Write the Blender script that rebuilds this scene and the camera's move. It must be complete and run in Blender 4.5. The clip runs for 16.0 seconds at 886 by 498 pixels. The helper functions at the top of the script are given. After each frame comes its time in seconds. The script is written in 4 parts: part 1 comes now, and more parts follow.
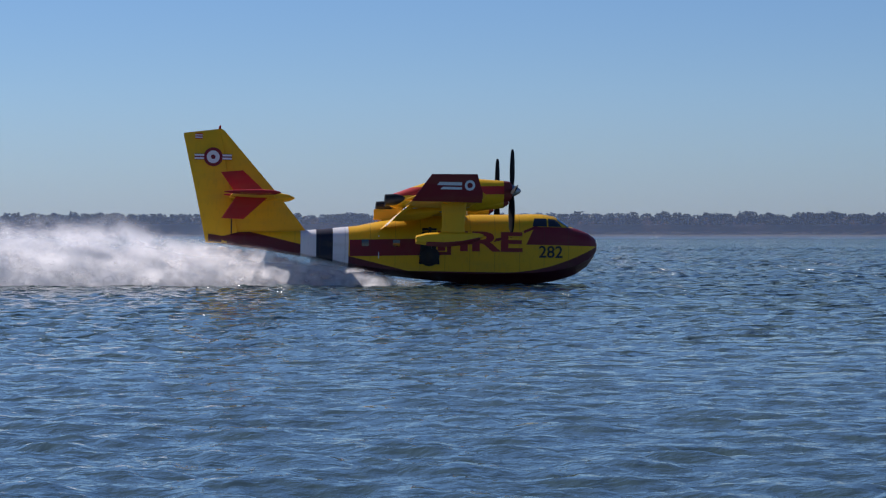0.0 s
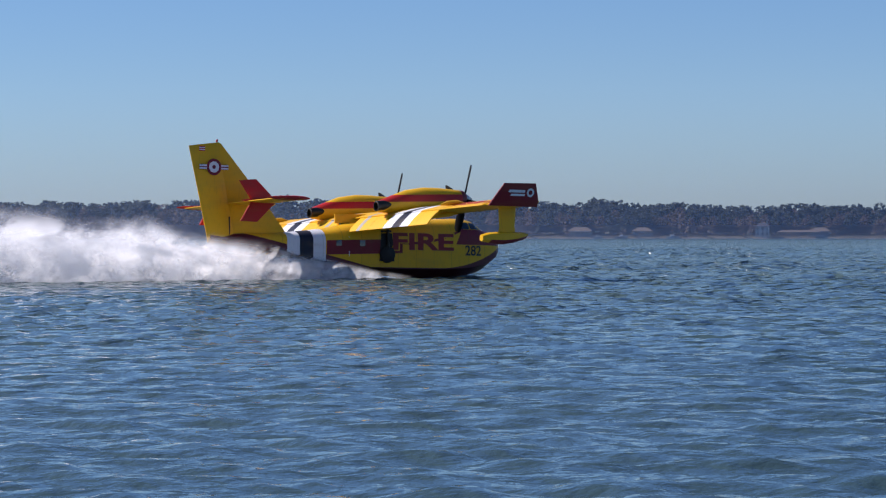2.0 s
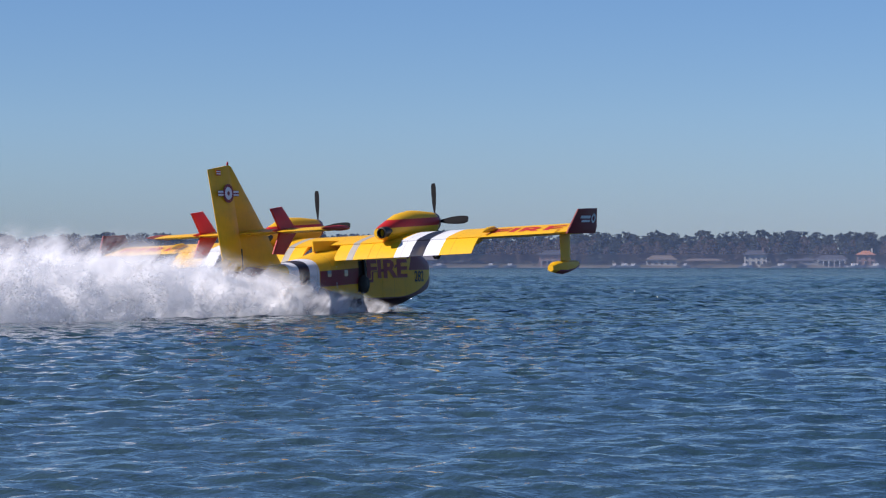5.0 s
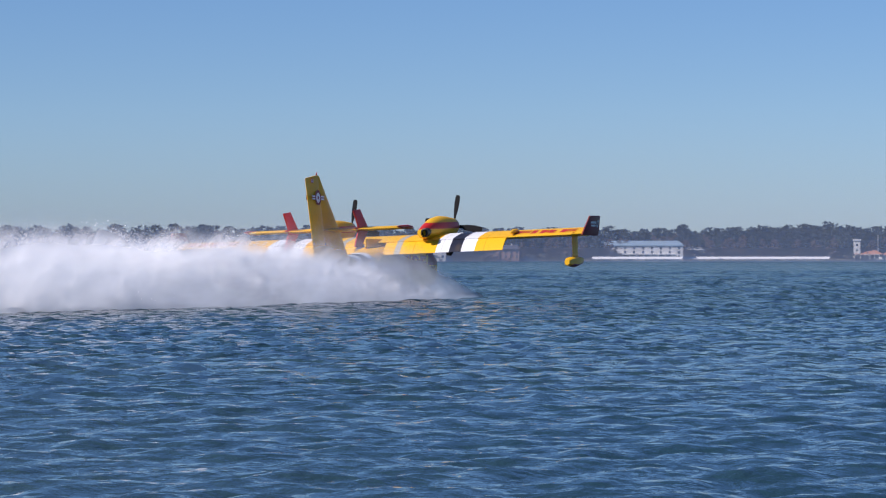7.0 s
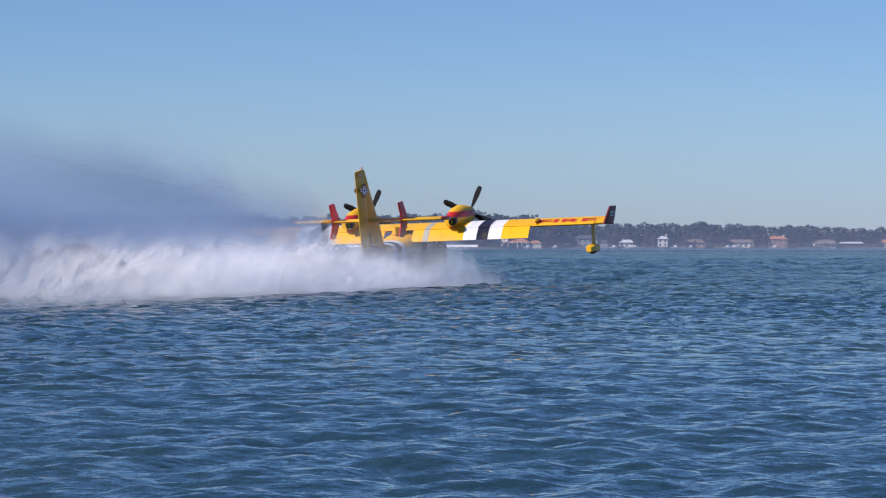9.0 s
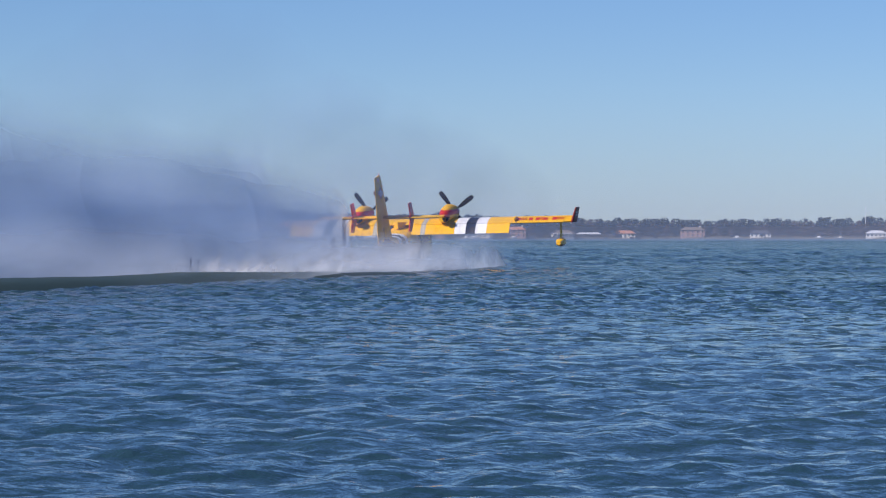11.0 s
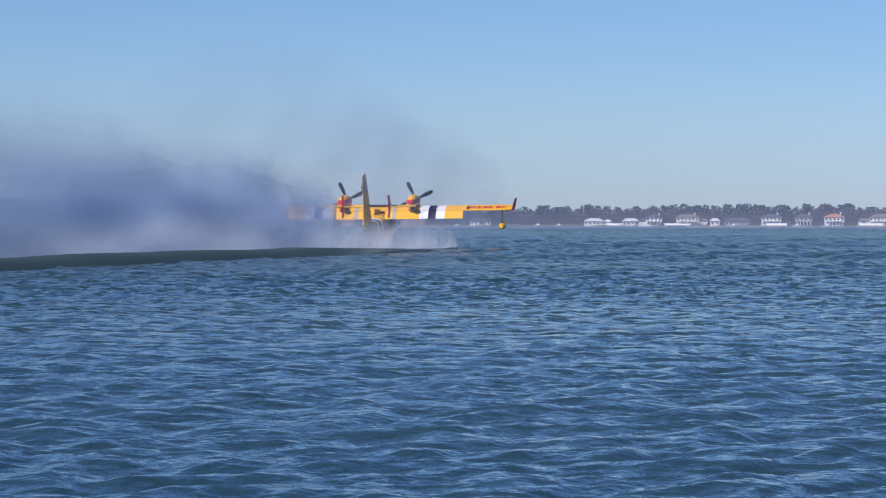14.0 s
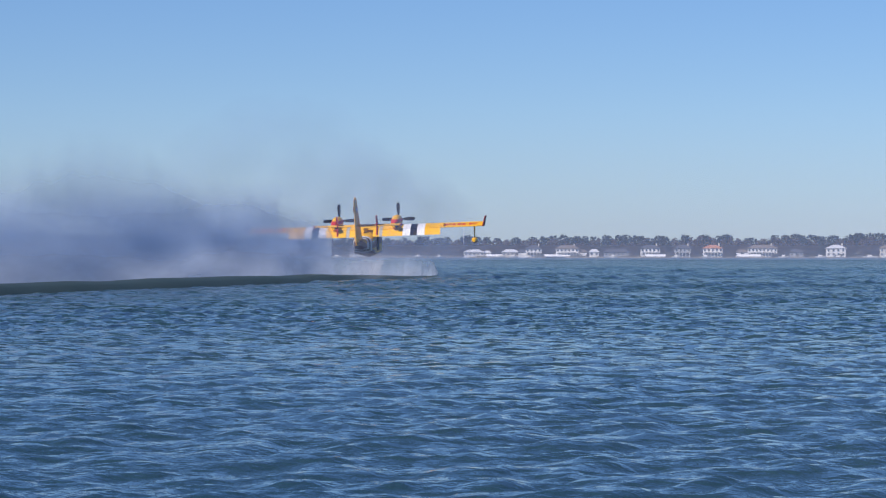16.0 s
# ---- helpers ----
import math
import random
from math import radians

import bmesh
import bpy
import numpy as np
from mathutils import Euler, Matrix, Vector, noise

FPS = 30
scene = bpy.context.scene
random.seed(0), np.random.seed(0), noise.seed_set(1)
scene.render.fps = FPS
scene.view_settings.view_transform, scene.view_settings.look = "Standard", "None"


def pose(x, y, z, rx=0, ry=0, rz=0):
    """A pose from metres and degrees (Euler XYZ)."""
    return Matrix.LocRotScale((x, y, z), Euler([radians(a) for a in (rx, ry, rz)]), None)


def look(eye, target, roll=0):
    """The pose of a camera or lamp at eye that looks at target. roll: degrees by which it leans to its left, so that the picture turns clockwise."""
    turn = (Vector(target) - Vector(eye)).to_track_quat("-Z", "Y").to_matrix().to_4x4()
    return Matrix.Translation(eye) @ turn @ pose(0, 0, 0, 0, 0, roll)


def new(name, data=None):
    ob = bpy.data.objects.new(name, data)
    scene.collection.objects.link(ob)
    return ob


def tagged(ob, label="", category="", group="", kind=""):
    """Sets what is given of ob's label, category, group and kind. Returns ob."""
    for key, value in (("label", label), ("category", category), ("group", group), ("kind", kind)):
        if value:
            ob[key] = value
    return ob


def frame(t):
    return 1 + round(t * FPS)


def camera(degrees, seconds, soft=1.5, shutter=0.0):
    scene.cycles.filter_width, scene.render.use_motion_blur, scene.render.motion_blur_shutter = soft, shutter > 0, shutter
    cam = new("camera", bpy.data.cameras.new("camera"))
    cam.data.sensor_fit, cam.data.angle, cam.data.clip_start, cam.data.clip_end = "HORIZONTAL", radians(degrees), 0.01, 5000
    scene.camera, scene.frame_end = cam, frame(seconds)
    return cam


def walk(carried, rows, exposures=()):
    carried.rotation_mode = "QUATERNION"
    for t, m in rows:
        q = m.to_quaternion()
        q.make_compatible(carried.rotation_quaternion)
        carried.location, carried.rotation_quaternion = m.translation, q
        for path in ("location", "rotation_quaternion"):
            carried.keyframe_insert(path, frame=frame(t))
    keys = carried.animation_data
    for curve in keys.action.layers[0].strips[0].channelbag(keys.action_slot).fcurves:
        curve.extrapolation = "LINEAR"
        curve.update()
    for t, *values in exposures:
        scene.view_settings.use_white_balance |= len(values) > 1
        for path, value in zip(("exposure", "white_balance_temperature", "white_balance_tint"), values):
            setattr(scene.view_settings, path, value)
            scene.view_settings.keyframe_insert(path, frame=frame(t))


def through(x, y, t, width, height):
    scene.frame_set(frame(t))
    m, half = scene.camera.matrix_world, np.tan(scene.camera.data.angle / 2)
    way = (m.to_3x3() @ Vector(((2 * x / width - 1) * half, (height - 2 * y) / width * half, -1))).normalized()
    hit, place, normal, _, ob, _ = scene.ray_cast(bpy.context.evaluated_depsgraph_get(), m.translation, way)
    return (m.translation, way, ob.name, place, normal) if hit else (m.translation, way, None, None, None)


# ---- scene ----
cam = camera(17.0, 16.0, soft=1.25)
EYE = (0.0, 0.0, 2.5)
VIEW = [  # seconds, pan to the right, tilt
    (0.0, 0.00, -0.306),
    (0.5, 7.09, -0.295),
    (1.0, 13.64, -0.306),
    (1.5, 19.81, -0.328),
    (2.0, 25.75, -0.295),
    (2.4, 29.78, -0.273),
    (2.5, 30.76, -0.197),
    (3.0, 35.42, -0.087),
    (3.2, 37.16, -0.011),
    (5.5, 54.81, 0.240),
    (6.0, 57.92, 0.208),
    (6.5, 60.54, 0.164),
    (7.0, 62.70, 0.142),
    (7.5, 64.52, 0.087),
    (8.0, 66.26, 0.033),
    (8.5, 67.88, -0.066),
    (9.0, 69.46, -0.087),
    (9.5, 70.90, -0.208),
    (9.7, 71.40, -0.186),
    (12.0, 76.65, -0.404),
    (12.5, 77.61, -0.415),
    (13.0, 78.42, -0.470),
    (13.5, 79.16, -0.502),
    (14.0, 79.88, -0.502),
    (14.5, 80.60, -0.415),
    (15.0, 81.26, -0.339),
    (15.5, 81.80, -0.120),
    (16.0, 82.20, 0.098),
]
FLIGHT = [  # seconds, x, y, z, heading, pitch (nose up), roll
    (0.0, -1.83, 144.10, 0.02, 4.64, -1.05, -2.15),
    (0.5, 16.01, 145.18, -0.06, 6.20, -0.78, -2.19),
    (1.0, 32.95, 146.91, 0.07, 6.18, -0.53, -2.43),
    (1.5, 49.35, 147.76, 0.01, 7.06, -0.62, -2.39),
    (2.0, 68.34, 152.55, -0.04, 7.81, -1.15, -2.68),
    (2.4, 81.00, 151.30, -0.02, 9.00, -1.00, -2.50),
    (2.5, 75.02, 136.52, -0.02, 10.03, -1.07, -2.27),
    (3.0, 82.19, 124.73, -0.02, 10.07, -0.60, -2.05),
    (5.5, 125.29, 94.03, -0.02, 8.39, 0.89, -2.46),
    (6.0, 138.43, 92.38, -0.10, 7.12, 0.81, -2.29),
    (6.5, 152.83, 91.68, 0.00, 6.16, 0.52, -2.24),
    (7.0, 164.80, 89.79, -0.04, 6.57, -0.46, -2.05),
    (7.5, 176.78, 88.20, -0.00, 6.68, 0.15, -2.04),
    (8.0, 172.12, 78.94, 0.06, 6.61, 0.54, -2.10),
    (8.5, 174.64, 73.88, 0.07, 6.47, 0.58, -2.35),
    (9.0, 185.70, 72.45, 0.06, 6.07, 0.62, -1.80),
    (9.5, 198.26, 71.56, 0.17, 5.26, 0.78, -1.30),
    (12.0, 250.65, 64.40, -0.19, 5.88, 1.18, -0.73),
    (12.5, 261.09, 63.05, 0.01, 5.51, 1.71, -0.35),
    (13.0, 273.09, 62.05, 0.09, 5.27, 2.23, -0.30),
    (13.5, 284.25, 60.82, 0.22, 4.89, 2.46, -0.23),
    (14.0, 297.84, 60.09, 0.34, 4.41, 1.84, -0.41),
    (14.5, 308.25, 58.78, 0.41, 4.13, 2.02, -0.76),
    (15.0, 319.98, 57.84, 0.63, 4.03, 1.96, -1.24),
    (15.5, 334.62, 57.42, 1.15, 3.35, 1.89, -1.68),
    (16.0, 346.51, 56.66, 1.97, 3.06, 2.09, -1.94),
]
walk(cam, [(t, pose(*EYE, 90 + tilt, 0, -pan)) for t, pan, tilt in VIEW], [(0.0, 0.02, 5900, 18), (0.5, 0.20, 5900, 18), (1.0, 0.28, 5900, 18), (3.2, 0.36, 5900, 18), (5.5, 0.25, 5900, 18), (16.0, 0.25, 5900, 18)])

# ---- light ----
SUN_AZ, SUN_EL = -52.0, 40.0      # degrees to the right of +y; above the horizon
world = bpy.data.worlds.new("sky")
scene.world = world
world.use_nodes = True
wn = world.node_tree.nodes
sky = wn.new("ShaderNodeTexSky")
sky.sky_type, sky.sun_disc = "NISHITA", False
sky.sun_elevation, sky.sun_rotation = radians(SUN_EL), radians(SUN_AZ)
sky.air_density, sky.dust_density, sky.ozone_density = 0.88, 0.0, 8.7
wn["Background"].inputs["Strength"].default_value = 0.073
world.node_tree.links.new(sky.outputs[0], wn["Background"].inputs["Color"])
sun = new("sun", bpy.data.lights.new("sun", "SUN"))
sun.data.energy, sun.data.angle, sun.data.color = 4.6, radians(0.5), (1.0, 0.90, 0.78)
a, e = radians(SUN_AZ), radians(SUN_EL)
sun.matrix_basis = look((0, 0, 50), (-math.sin(a) * math.cos(e), -math.cos(a) * math.cos(e), 50 - math.sin(e)))


# ---- materials ----
class Graph:
    """A material with short names for its nodes."""

    def __init__(self, name):
        self.mat = bpy.data.materials.new(name)
        self.mat.use_nodes = True
        self.nodes, self.links = self.mat.node_tree.nodes, self.mat.node_tree.links
        self.bsdf = self.nodes["Principled BSDF"]

    def put(self, socket, value):
        if isinstance(value, bpy.types.NodeSocket):
            self.links.new(value, socket)
        else:
            socket.default_value = value

    def math(self, op, a, b=0.0):
        n = self.nodes.new("ShaderNodeMath")
        n.operation = op
        self.put(n.inputs[0], a), self.put(n.inputs[1], b)
        return n.outputs[0]

    def coords(self):
        if "place" not in self.nodes:
            self.nodes.new("ShaderNodeTexCoord").name = "place"
        return self.nodes["place"].outputs["Object"]

    def xyz(self):
        n = self.nodes.new("ShaderNodeSeparateXYZ")
        self.links.new(self.coords(), n.inputs[0])
        return n.outputs

    def noise(self, scale, detail=3.0, stretch=None, rough=0.5):
        n = self.nodes.new("ShaderNodeTexNoise")
        n.inputs["Scale"].default_value, n.inputs["Detail"].default_value, n.inputs["Roughness"].default_value = scale, detail, rough
        if stretch:
            m = self.nodes.new("ShaderNodeMapping")
            m.inputs["Scale"].default_value = stretch
            self.links.new(self.coords(), m.inputs[0]), self.links.new(m.outputs[0], n.inputs["Vector"])
        else:
            self.links.new(self.coords(), n.inputs["Vector"])
        return n.outputs["Fac"]

    def mix(self, fac, a, b):
        n = self.nodes.new("ShaderNodeMix")
        n.data_type = "RGBA"
        self.put(n.inputs[0], fac)
        for s, v in ((n.inputs[6], a), (n.inputs[7], b)):
            self.put(s, (*v, 1.0) if isinstance(v, tuple) else v)
        return n.outputs[2]

    def ramp(self, fac, lo, hi):
        n = self.nodes.new("ShaderNodeMapRange")
        self.put(n.inputs[0], fac)
        n.inputs[1].default_value, n.inputs[2].default_value = lo, hi
        return n.outputs[0]

    def between(self, v, lo, hi):
        return self.math("MULTIPLY", self.math("GREATER_THAN", v, lo), self.math("LESS_THAN", v, hi))

    def random_island(self):
        return self.nodes.new("ShaderNodeNewGeometry").outputs["Random Per Island"]

    def random_object(self):
        return self.nodes.new("ShaderNodeObjectInfo").outputs["Random"]

    def bump(self, height, strength=0.2, distance=0.02):
        n = self.nodes.new("ShaderNodeBump")
        n.inputs["Strength"].default_value, n.inputs["Distance"].default_value = strength, distance
        self.put(n.inputs["Height"], height)
        self.links.new(n.outputs[0], self.bsdf.inputs["Normal"])

    def done(self, color, rough=0.5, metal=0.0, **more):
        b = self.bsdf.inputs
        self.put(b["Base Color"], (*color, 1.0) if isinstance(color, tuple) else color)
        self.put(b["Roughness"], rough)
        b["Metallic"].default_value = metal
        for key, value in more.items():
            self.put(b[key.replace("_", " ")], value)
        return self.mat


def plain(name, color, rough=0.5, metal=0.0, vary=0.25, scale=3.0, second=None):
    """A surface with grain and stains at two scales."""
    g = Graph(name)
    dark = tuple(c * (1 - vary) for c in color)
    c = g.mix(g.ramp(g.noise(scale, 4), 0.3, 0.7), second or color, dark)
    c = g.mix(g.math("MULTIPLY", g.ramp(g.noise(scale * 9, 3), 0.45, 0.75), 0.35), c, dark)
    g.bump(g.noise(scale * 6, 3), 0.1)
    return g.done(c, g.math("ADD", g.math("MULTIPLY", g.noise(scale * 2), 0.2), rough - 0.1), metal)


YELLOW, MAROON, RED = (0.83, 0.455, 0.004), (0.21, 0.012, 0.022), (0.52, 0.022, 0.02)
WHITE, NAVY = (0.78, 0.79, 0.80), (0.015, 0.018, 0.035)


def wear(g, c):
    """Streaks of dirt and a faint change of tone over paint."""
    c = g.mix(g.math("MULTIPLY", g.ramp(g.noise(1.3, 4, (0.35, 1, 1.6)), 0.5, 0.8), 0.22), c, (0.25, 0.17, 0.06))
    return g.mix(g.math("MULTIPLY", g.ramp(g.noise(9.0, 3, (1, 1, 0.25)), 0.55, 0.8), 0.18), c, (0.12, 0.08, 0.03))


def paint(name, color):
    g = Graph(name)
    return g.done(wear(g, g.mix(0.0, color, color)), 0.45, Specular_IOR_Level=0.3)


def hull_paint():
    """The fuselage's livery, in metres from the keel's step."""
    g = Graph("fuselage_livery")
    x, y, z = g.xyz()
    c = g.mix(0.0, YELLOW, YELLOW)
    band = g.math("MULTIPLY", g.between(x, -2.8, 2.1), g.between(g.math("SUBTRACT", z, g.math("MULTIPLY", x, 0.03)), 1.36, 2.16))
    c = g.mix(band, c, MAROON)
    nose = g.math("MULTIPLY", g.math("GREATER_THAN", g.math("ADD", x, g.math("MULTIPLY", z, -0.45)), 4.85), g.between(z, 1.98, 2.86))
    c = g.mix(nose, c, MAROON)
    line = g.math("ADD", 2.0, g.math("MULTIPLY", g.math("POWER", g.math("MAXIMUM", g.math("SUBTRACT", x, 2.6), 0.0), 2.0), 0.065))
    sweep = g.math("MULTIPLY", g.between(x, 2.1, 6.3), g.math("LESS_THAN", g.math("ABSOLUTE", g.math("SUBTRACT", z, line)), 0.07))
    c = g.mix(sweep, c, MAROON)
    c = g.mix(g.between(x, -5.15, -2.85), c, WHITE)
    c = g.mix(g.between(x, -4.40, -3.60), c, NAVY)
    up = g.math("MULTIPLY", g.math("POWER", g.math("MAXIMUM", g.math("SUBTRACT", x, 4.6), 0.0), 2.0), 0.062)
    back = g.math("MULTIPLY", g.math("MAXIMUM", g.math("MULTIPLY", x, -1.0), 0.0), 0.235)
    low = g.math("ADD", 0.62, g.math("ADD", up, back))
    keep = g.math("SUBTRACT", 1.0, g.between(x, -5.15, -2.85))
    c = g.mix(g.math("MULTIPLY", g.math("LESS_THAN", z, low), keep), c, (0.10, 0.010, 0.018))
    seams = g.math("LESS_THAN", g.math("ABSOLUTE", g.math("SUBTRACT", g.math("FRACT", g.math("MULTIPLY", x, 0.83)), 0.5)), 0.012)
    c = g.mix(g.math("MULTIPLY", seams, 0.35), c, (0.08, 0.05, 0.02))
    return g.done(wear(g, c), 0.45, Specular_IOR_Level=0.3)


def wing_paint():
    """Yellow wing with two white bands and a dark one outboard of each engine."""
    g = Graph("wing_livery")
    x, y, z = g.xyz()
    s = g.math("ABSOLUTE", y)
    c = g.mix(g.between(s, 4.55, 7.15), YELLOW, WHITE)
    c = g.mix(g.between(s, 5.45, 6.25), c, NAVY)
    c = g.mix(g.between(s, 1.75, 2.15), c, (0.42, 0.40, 0.34))
    ribs = g.math("LESS_THAN", g.math("ABSOLUTE", g.math("SUBTRACT", g.math("FRACT", g.math("MULTIPLY", y, 0.71)), 0.5)), 0.014)
    c = g.mix(g.math("MULTIPLY", ribs, 0.3), c, (0.1, 0.06, 0.02))
    return g.done(wear(g, c), 0.45, Specular_IOR_Level=0.3)


def engine_paint():
    g = Graph("nacelle_livery")
    x, y, z = g.xyz()
    c = g.mix(g.between(g.math("ADD", z, g.math("MULTIPLY", x, -0.03)), 4.12, 4.52), YELLOW, RED)
    c = g.mix(g.math("GREATER_THAN", x, 4.35), c, (0.22, 0.02, 0.02))
    return g.done(wear(g, c), 0.45, Specular_IOR_Level=0.3)


M = {
    "hull": hull_paint(), "wing": wing_paint(), "engine": engine_paint(),
    "yellow": paint("yellow_paint", YELLOW), "maroon": paint("maroon_paint", MAROON), "red": paint("red_paint", RED),
    "white": paint("white_paint", WHITE), "navy": paint("navy_paint", NAVY), "letter": paint("red_letter_paint", (0.28, 0.018, 0.024)),
    "black": plain("black_rubber", (0.018, 0.018, 0.02), 0.75), "blade": Graph("blade_black").done((0.010, 0.010, 0.011), 0.8, Specular_IOR_Level=0.15),
    "soot": plain("exhaust_steel", (0.05, 0.045, 0.04), 0.5, 0.8), "steel": plain("spinner_metal", (0.45, 0.46, 0.48), 0.3, 0.9),
    "glass": Graph("cockpit_glass").done((0.012, 0.016, 0.022), 0.06, Coat_Weight=0.5),
}


def water_material():
    """Ripples too small for the sheet's mesh are relief close by and gloss spread far off."""
    g = Graph("lake_water")
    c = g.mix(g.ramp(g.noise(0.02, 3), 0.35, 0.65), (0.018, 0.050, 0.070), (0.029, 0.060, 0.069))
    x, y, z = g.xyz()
    # greener towards +y, and paler: extra brightness there is put into the colour
    pale_side = g.ramp(g.math("ADD", g.math("SUBTRACT", y, x), g.math("MULTIPLY", g.noise(0.03, 2), 40.0)), 0.0, 80.0)
    c = g.mix(pale_side, c, (0.075, 0.115, 0.110))
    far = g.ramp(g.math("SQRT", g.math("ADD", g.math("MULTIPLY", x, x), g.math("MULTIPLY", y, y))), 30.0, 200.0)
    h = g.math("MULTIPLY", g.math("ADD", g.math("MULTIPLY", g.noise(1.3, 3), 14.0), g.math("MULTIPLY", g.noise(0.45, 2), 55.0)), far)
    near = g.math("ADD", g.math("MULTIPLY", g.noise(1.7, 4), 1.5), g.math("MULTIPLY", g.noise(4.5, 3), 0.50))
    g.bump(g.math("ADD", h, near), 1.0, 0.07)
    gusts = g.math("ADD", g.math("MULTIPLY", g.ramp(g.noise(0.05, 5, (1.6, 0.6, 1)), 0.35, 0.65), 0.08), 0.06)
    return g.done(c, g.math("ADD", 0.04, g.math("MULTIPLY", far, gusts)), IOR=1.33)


def soft_surface(g, color, through, rough=1.0):
    """Thin stuff that passes on part of the light that falls on it."""
    n = g.nodes
    d, t, m = n.new("ShaderNodeBsdfDiffuse"), n.new("ShaderNodeBsdfTranslucent"), n.new("ShaderNodeMixShader")
    for s in (d, t):
        g.put(s.inputs["Color"], (*color, 1) if isinstance(color, tuple) else color)
    m.inputs[0].default_value = through
    g.links.new(d.outputs[0], m.inputs[1]), g.links.new(t.outputs[0], m.inputs[2])
    g.links.new(m.outputs[0], n["Material Output"].inputs["Surface"])
    return g.mat


def foliage(name, a, b):
    g = Graph(name)
    c = g.mix(g.random_island(), a, b)
    c = g.mix(g.math("MULTIPLY", g.ramp(g.noise(0.9, 3), 0.4, 0.7), 0.5), c, tuple(v * 0.7 for v in a))
    return soft_surface(g, c, 0.5)


def droplets(name, color, through):
    """Fine airborne water, whiter and greyer in patches."""
    g = Graph(name)
    c = g.mix(g.ramp(g.noise(0.35, 3), 0.3, 0.7), color, tuple(v * 0.9 for v in color))
    return soft_surface(g, c, through)


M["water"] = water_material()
# dull dark green: the mist's shadow on the water, put into the colour
g = Graph("shaded_band_water")
g.bump(g.noise(0.8, 3, (0.4, 1, 1)), 0.6, 0.05)
M["shade_band"] = g.done(g.mix(g.noise(0.15, 3), (0.030, 0.052, 0.042), (0.045, 0.064, 0.050)), 0.45, IOR=1.33, Specular_IOR_Level=0.2)
# needle green lifted towards grey-blue: distance haze is put into this colour
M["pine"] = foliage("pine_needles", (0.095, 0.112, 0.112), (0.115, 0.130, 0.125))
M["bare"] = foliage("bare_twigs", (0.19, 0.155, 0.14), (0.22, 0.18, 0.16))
M["bark"] = plain("bark", (0.10, 0.075, 0.055), 0.9)
M["spray"] = droplets("white_spray", (0.98, 0.98, 0.98), 0.5)


def veil_material(name, color, lo=0.22, hi=0.62, scale=0.16, along=0.2, through=0.45):
    """Thin mist: how much of it there is comes with the mesh."""
    g = Graph(name)
    n = g.nodes
    soft_surface(g, color, through)
    body = n["Material Output"].inputs["Surface"].links[0].from_socket
    amount = n.new("ShaderNodeAttribute")
    amount.attribute_name = "amount"
    clear, m = n.new("ShaderNodeBsdfTransparent"), n.new("ShaderNodeMixShader")
    g.put(m.inputs[0], g.math("MULTIPLY", amount.outputs["Fac"], g.ramp(g.noise(scale, 4, (along, 0.6, 1.2)), lo, hi)))
    g.links.new(clear.outputs[0], m.inputs[1]), g.links.new(body, m.inputs[2])
    g.links.new(m.outputs[0], n["Material Output"].inputs["Surface"])
    return g.mat


# bluer, darker veils below put the dim light on white mist into the colour
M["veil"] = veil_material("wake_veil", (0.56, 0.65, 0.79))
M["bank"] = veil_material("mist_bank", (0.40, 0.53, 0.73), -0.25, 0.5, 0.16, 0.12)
M["puff"] = veil_material("white_spray_veil", (0.98, 0.98, 0.98), 0.30, 0.55, 0.85, 0.8, 0.6)
M["fan"] = veil_material("side_spray_veil", (0.70, 0.77, 0.88), 0.0, 0.55, 0.24, 0.3, 0.5)
M["sheet"] = veil_material("thin_spray_sheet", (0.72, 0.80, 0.90), 0.0, 0.5, 0.3, 0.5, 0.5)
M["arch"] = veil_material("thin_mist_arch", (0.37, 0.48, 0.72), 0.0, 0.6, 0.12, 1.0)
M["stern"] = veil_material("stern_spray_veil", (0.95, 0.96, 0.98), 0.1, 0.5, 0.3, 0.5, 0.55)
M["haze"] = veil_material("haze_sheet", (0.40, 0.51, 0.72), -0.6, 0.2)
M["earth"] = plain("shore_grass", (0.10, 0.10, 0.055), 0.95, scale=0.05, second=(0.16, 0.13, 0.08))
M["sand"] = plain("pale_sand", (0.42, 0.36, 0.28), 0.95, scale=0.1)


# ---- mesh helpers ----
def mesh_of(name, verts, faces, mats, smooth=True, index=None):
    me = bpy.data.meshes.new(name)
    me.from_pydata([tuple(v) for v in verts], [], faces)
    for m in mats:
        me.materials.append(m)
    if smooth:
        me.polygons.foreach_set("use_smooth", [True] * len(me.polygons))
    if index is not None:
        me.polygons.foreach_set("material_index", index)
    me.update()
    return me


def part(name, me, parent, label="", m=None):
    """Links a mesh (or a bmesh with its material) as one object under a thing or a part."""
    ob = new(name, me)
    ob.parent = parent
    if m is not None:
        ob.matrix_basis = m
    return tagged(ob, label) if label else ob


def loft(rings, closed=True, caps=True):
    """Verts and faces through rings of equally many points."""
    n = len(rings[0])
    v = [p for r in rings for p in r]
    f = []
    for i in range(len(rings) - 1):
        for j in range(n if closed else n - 1):
            k = (j + 1) % n
            f.append((i * n + j, i * n + k, (i + 1) * n + k, (i + 1) * n + j))
    if caps:
        f.append(tuple(range(n))[::-1])
        f.append(tuple((len(rings) - 1) * n + j for j in range(n)))
    return v, f


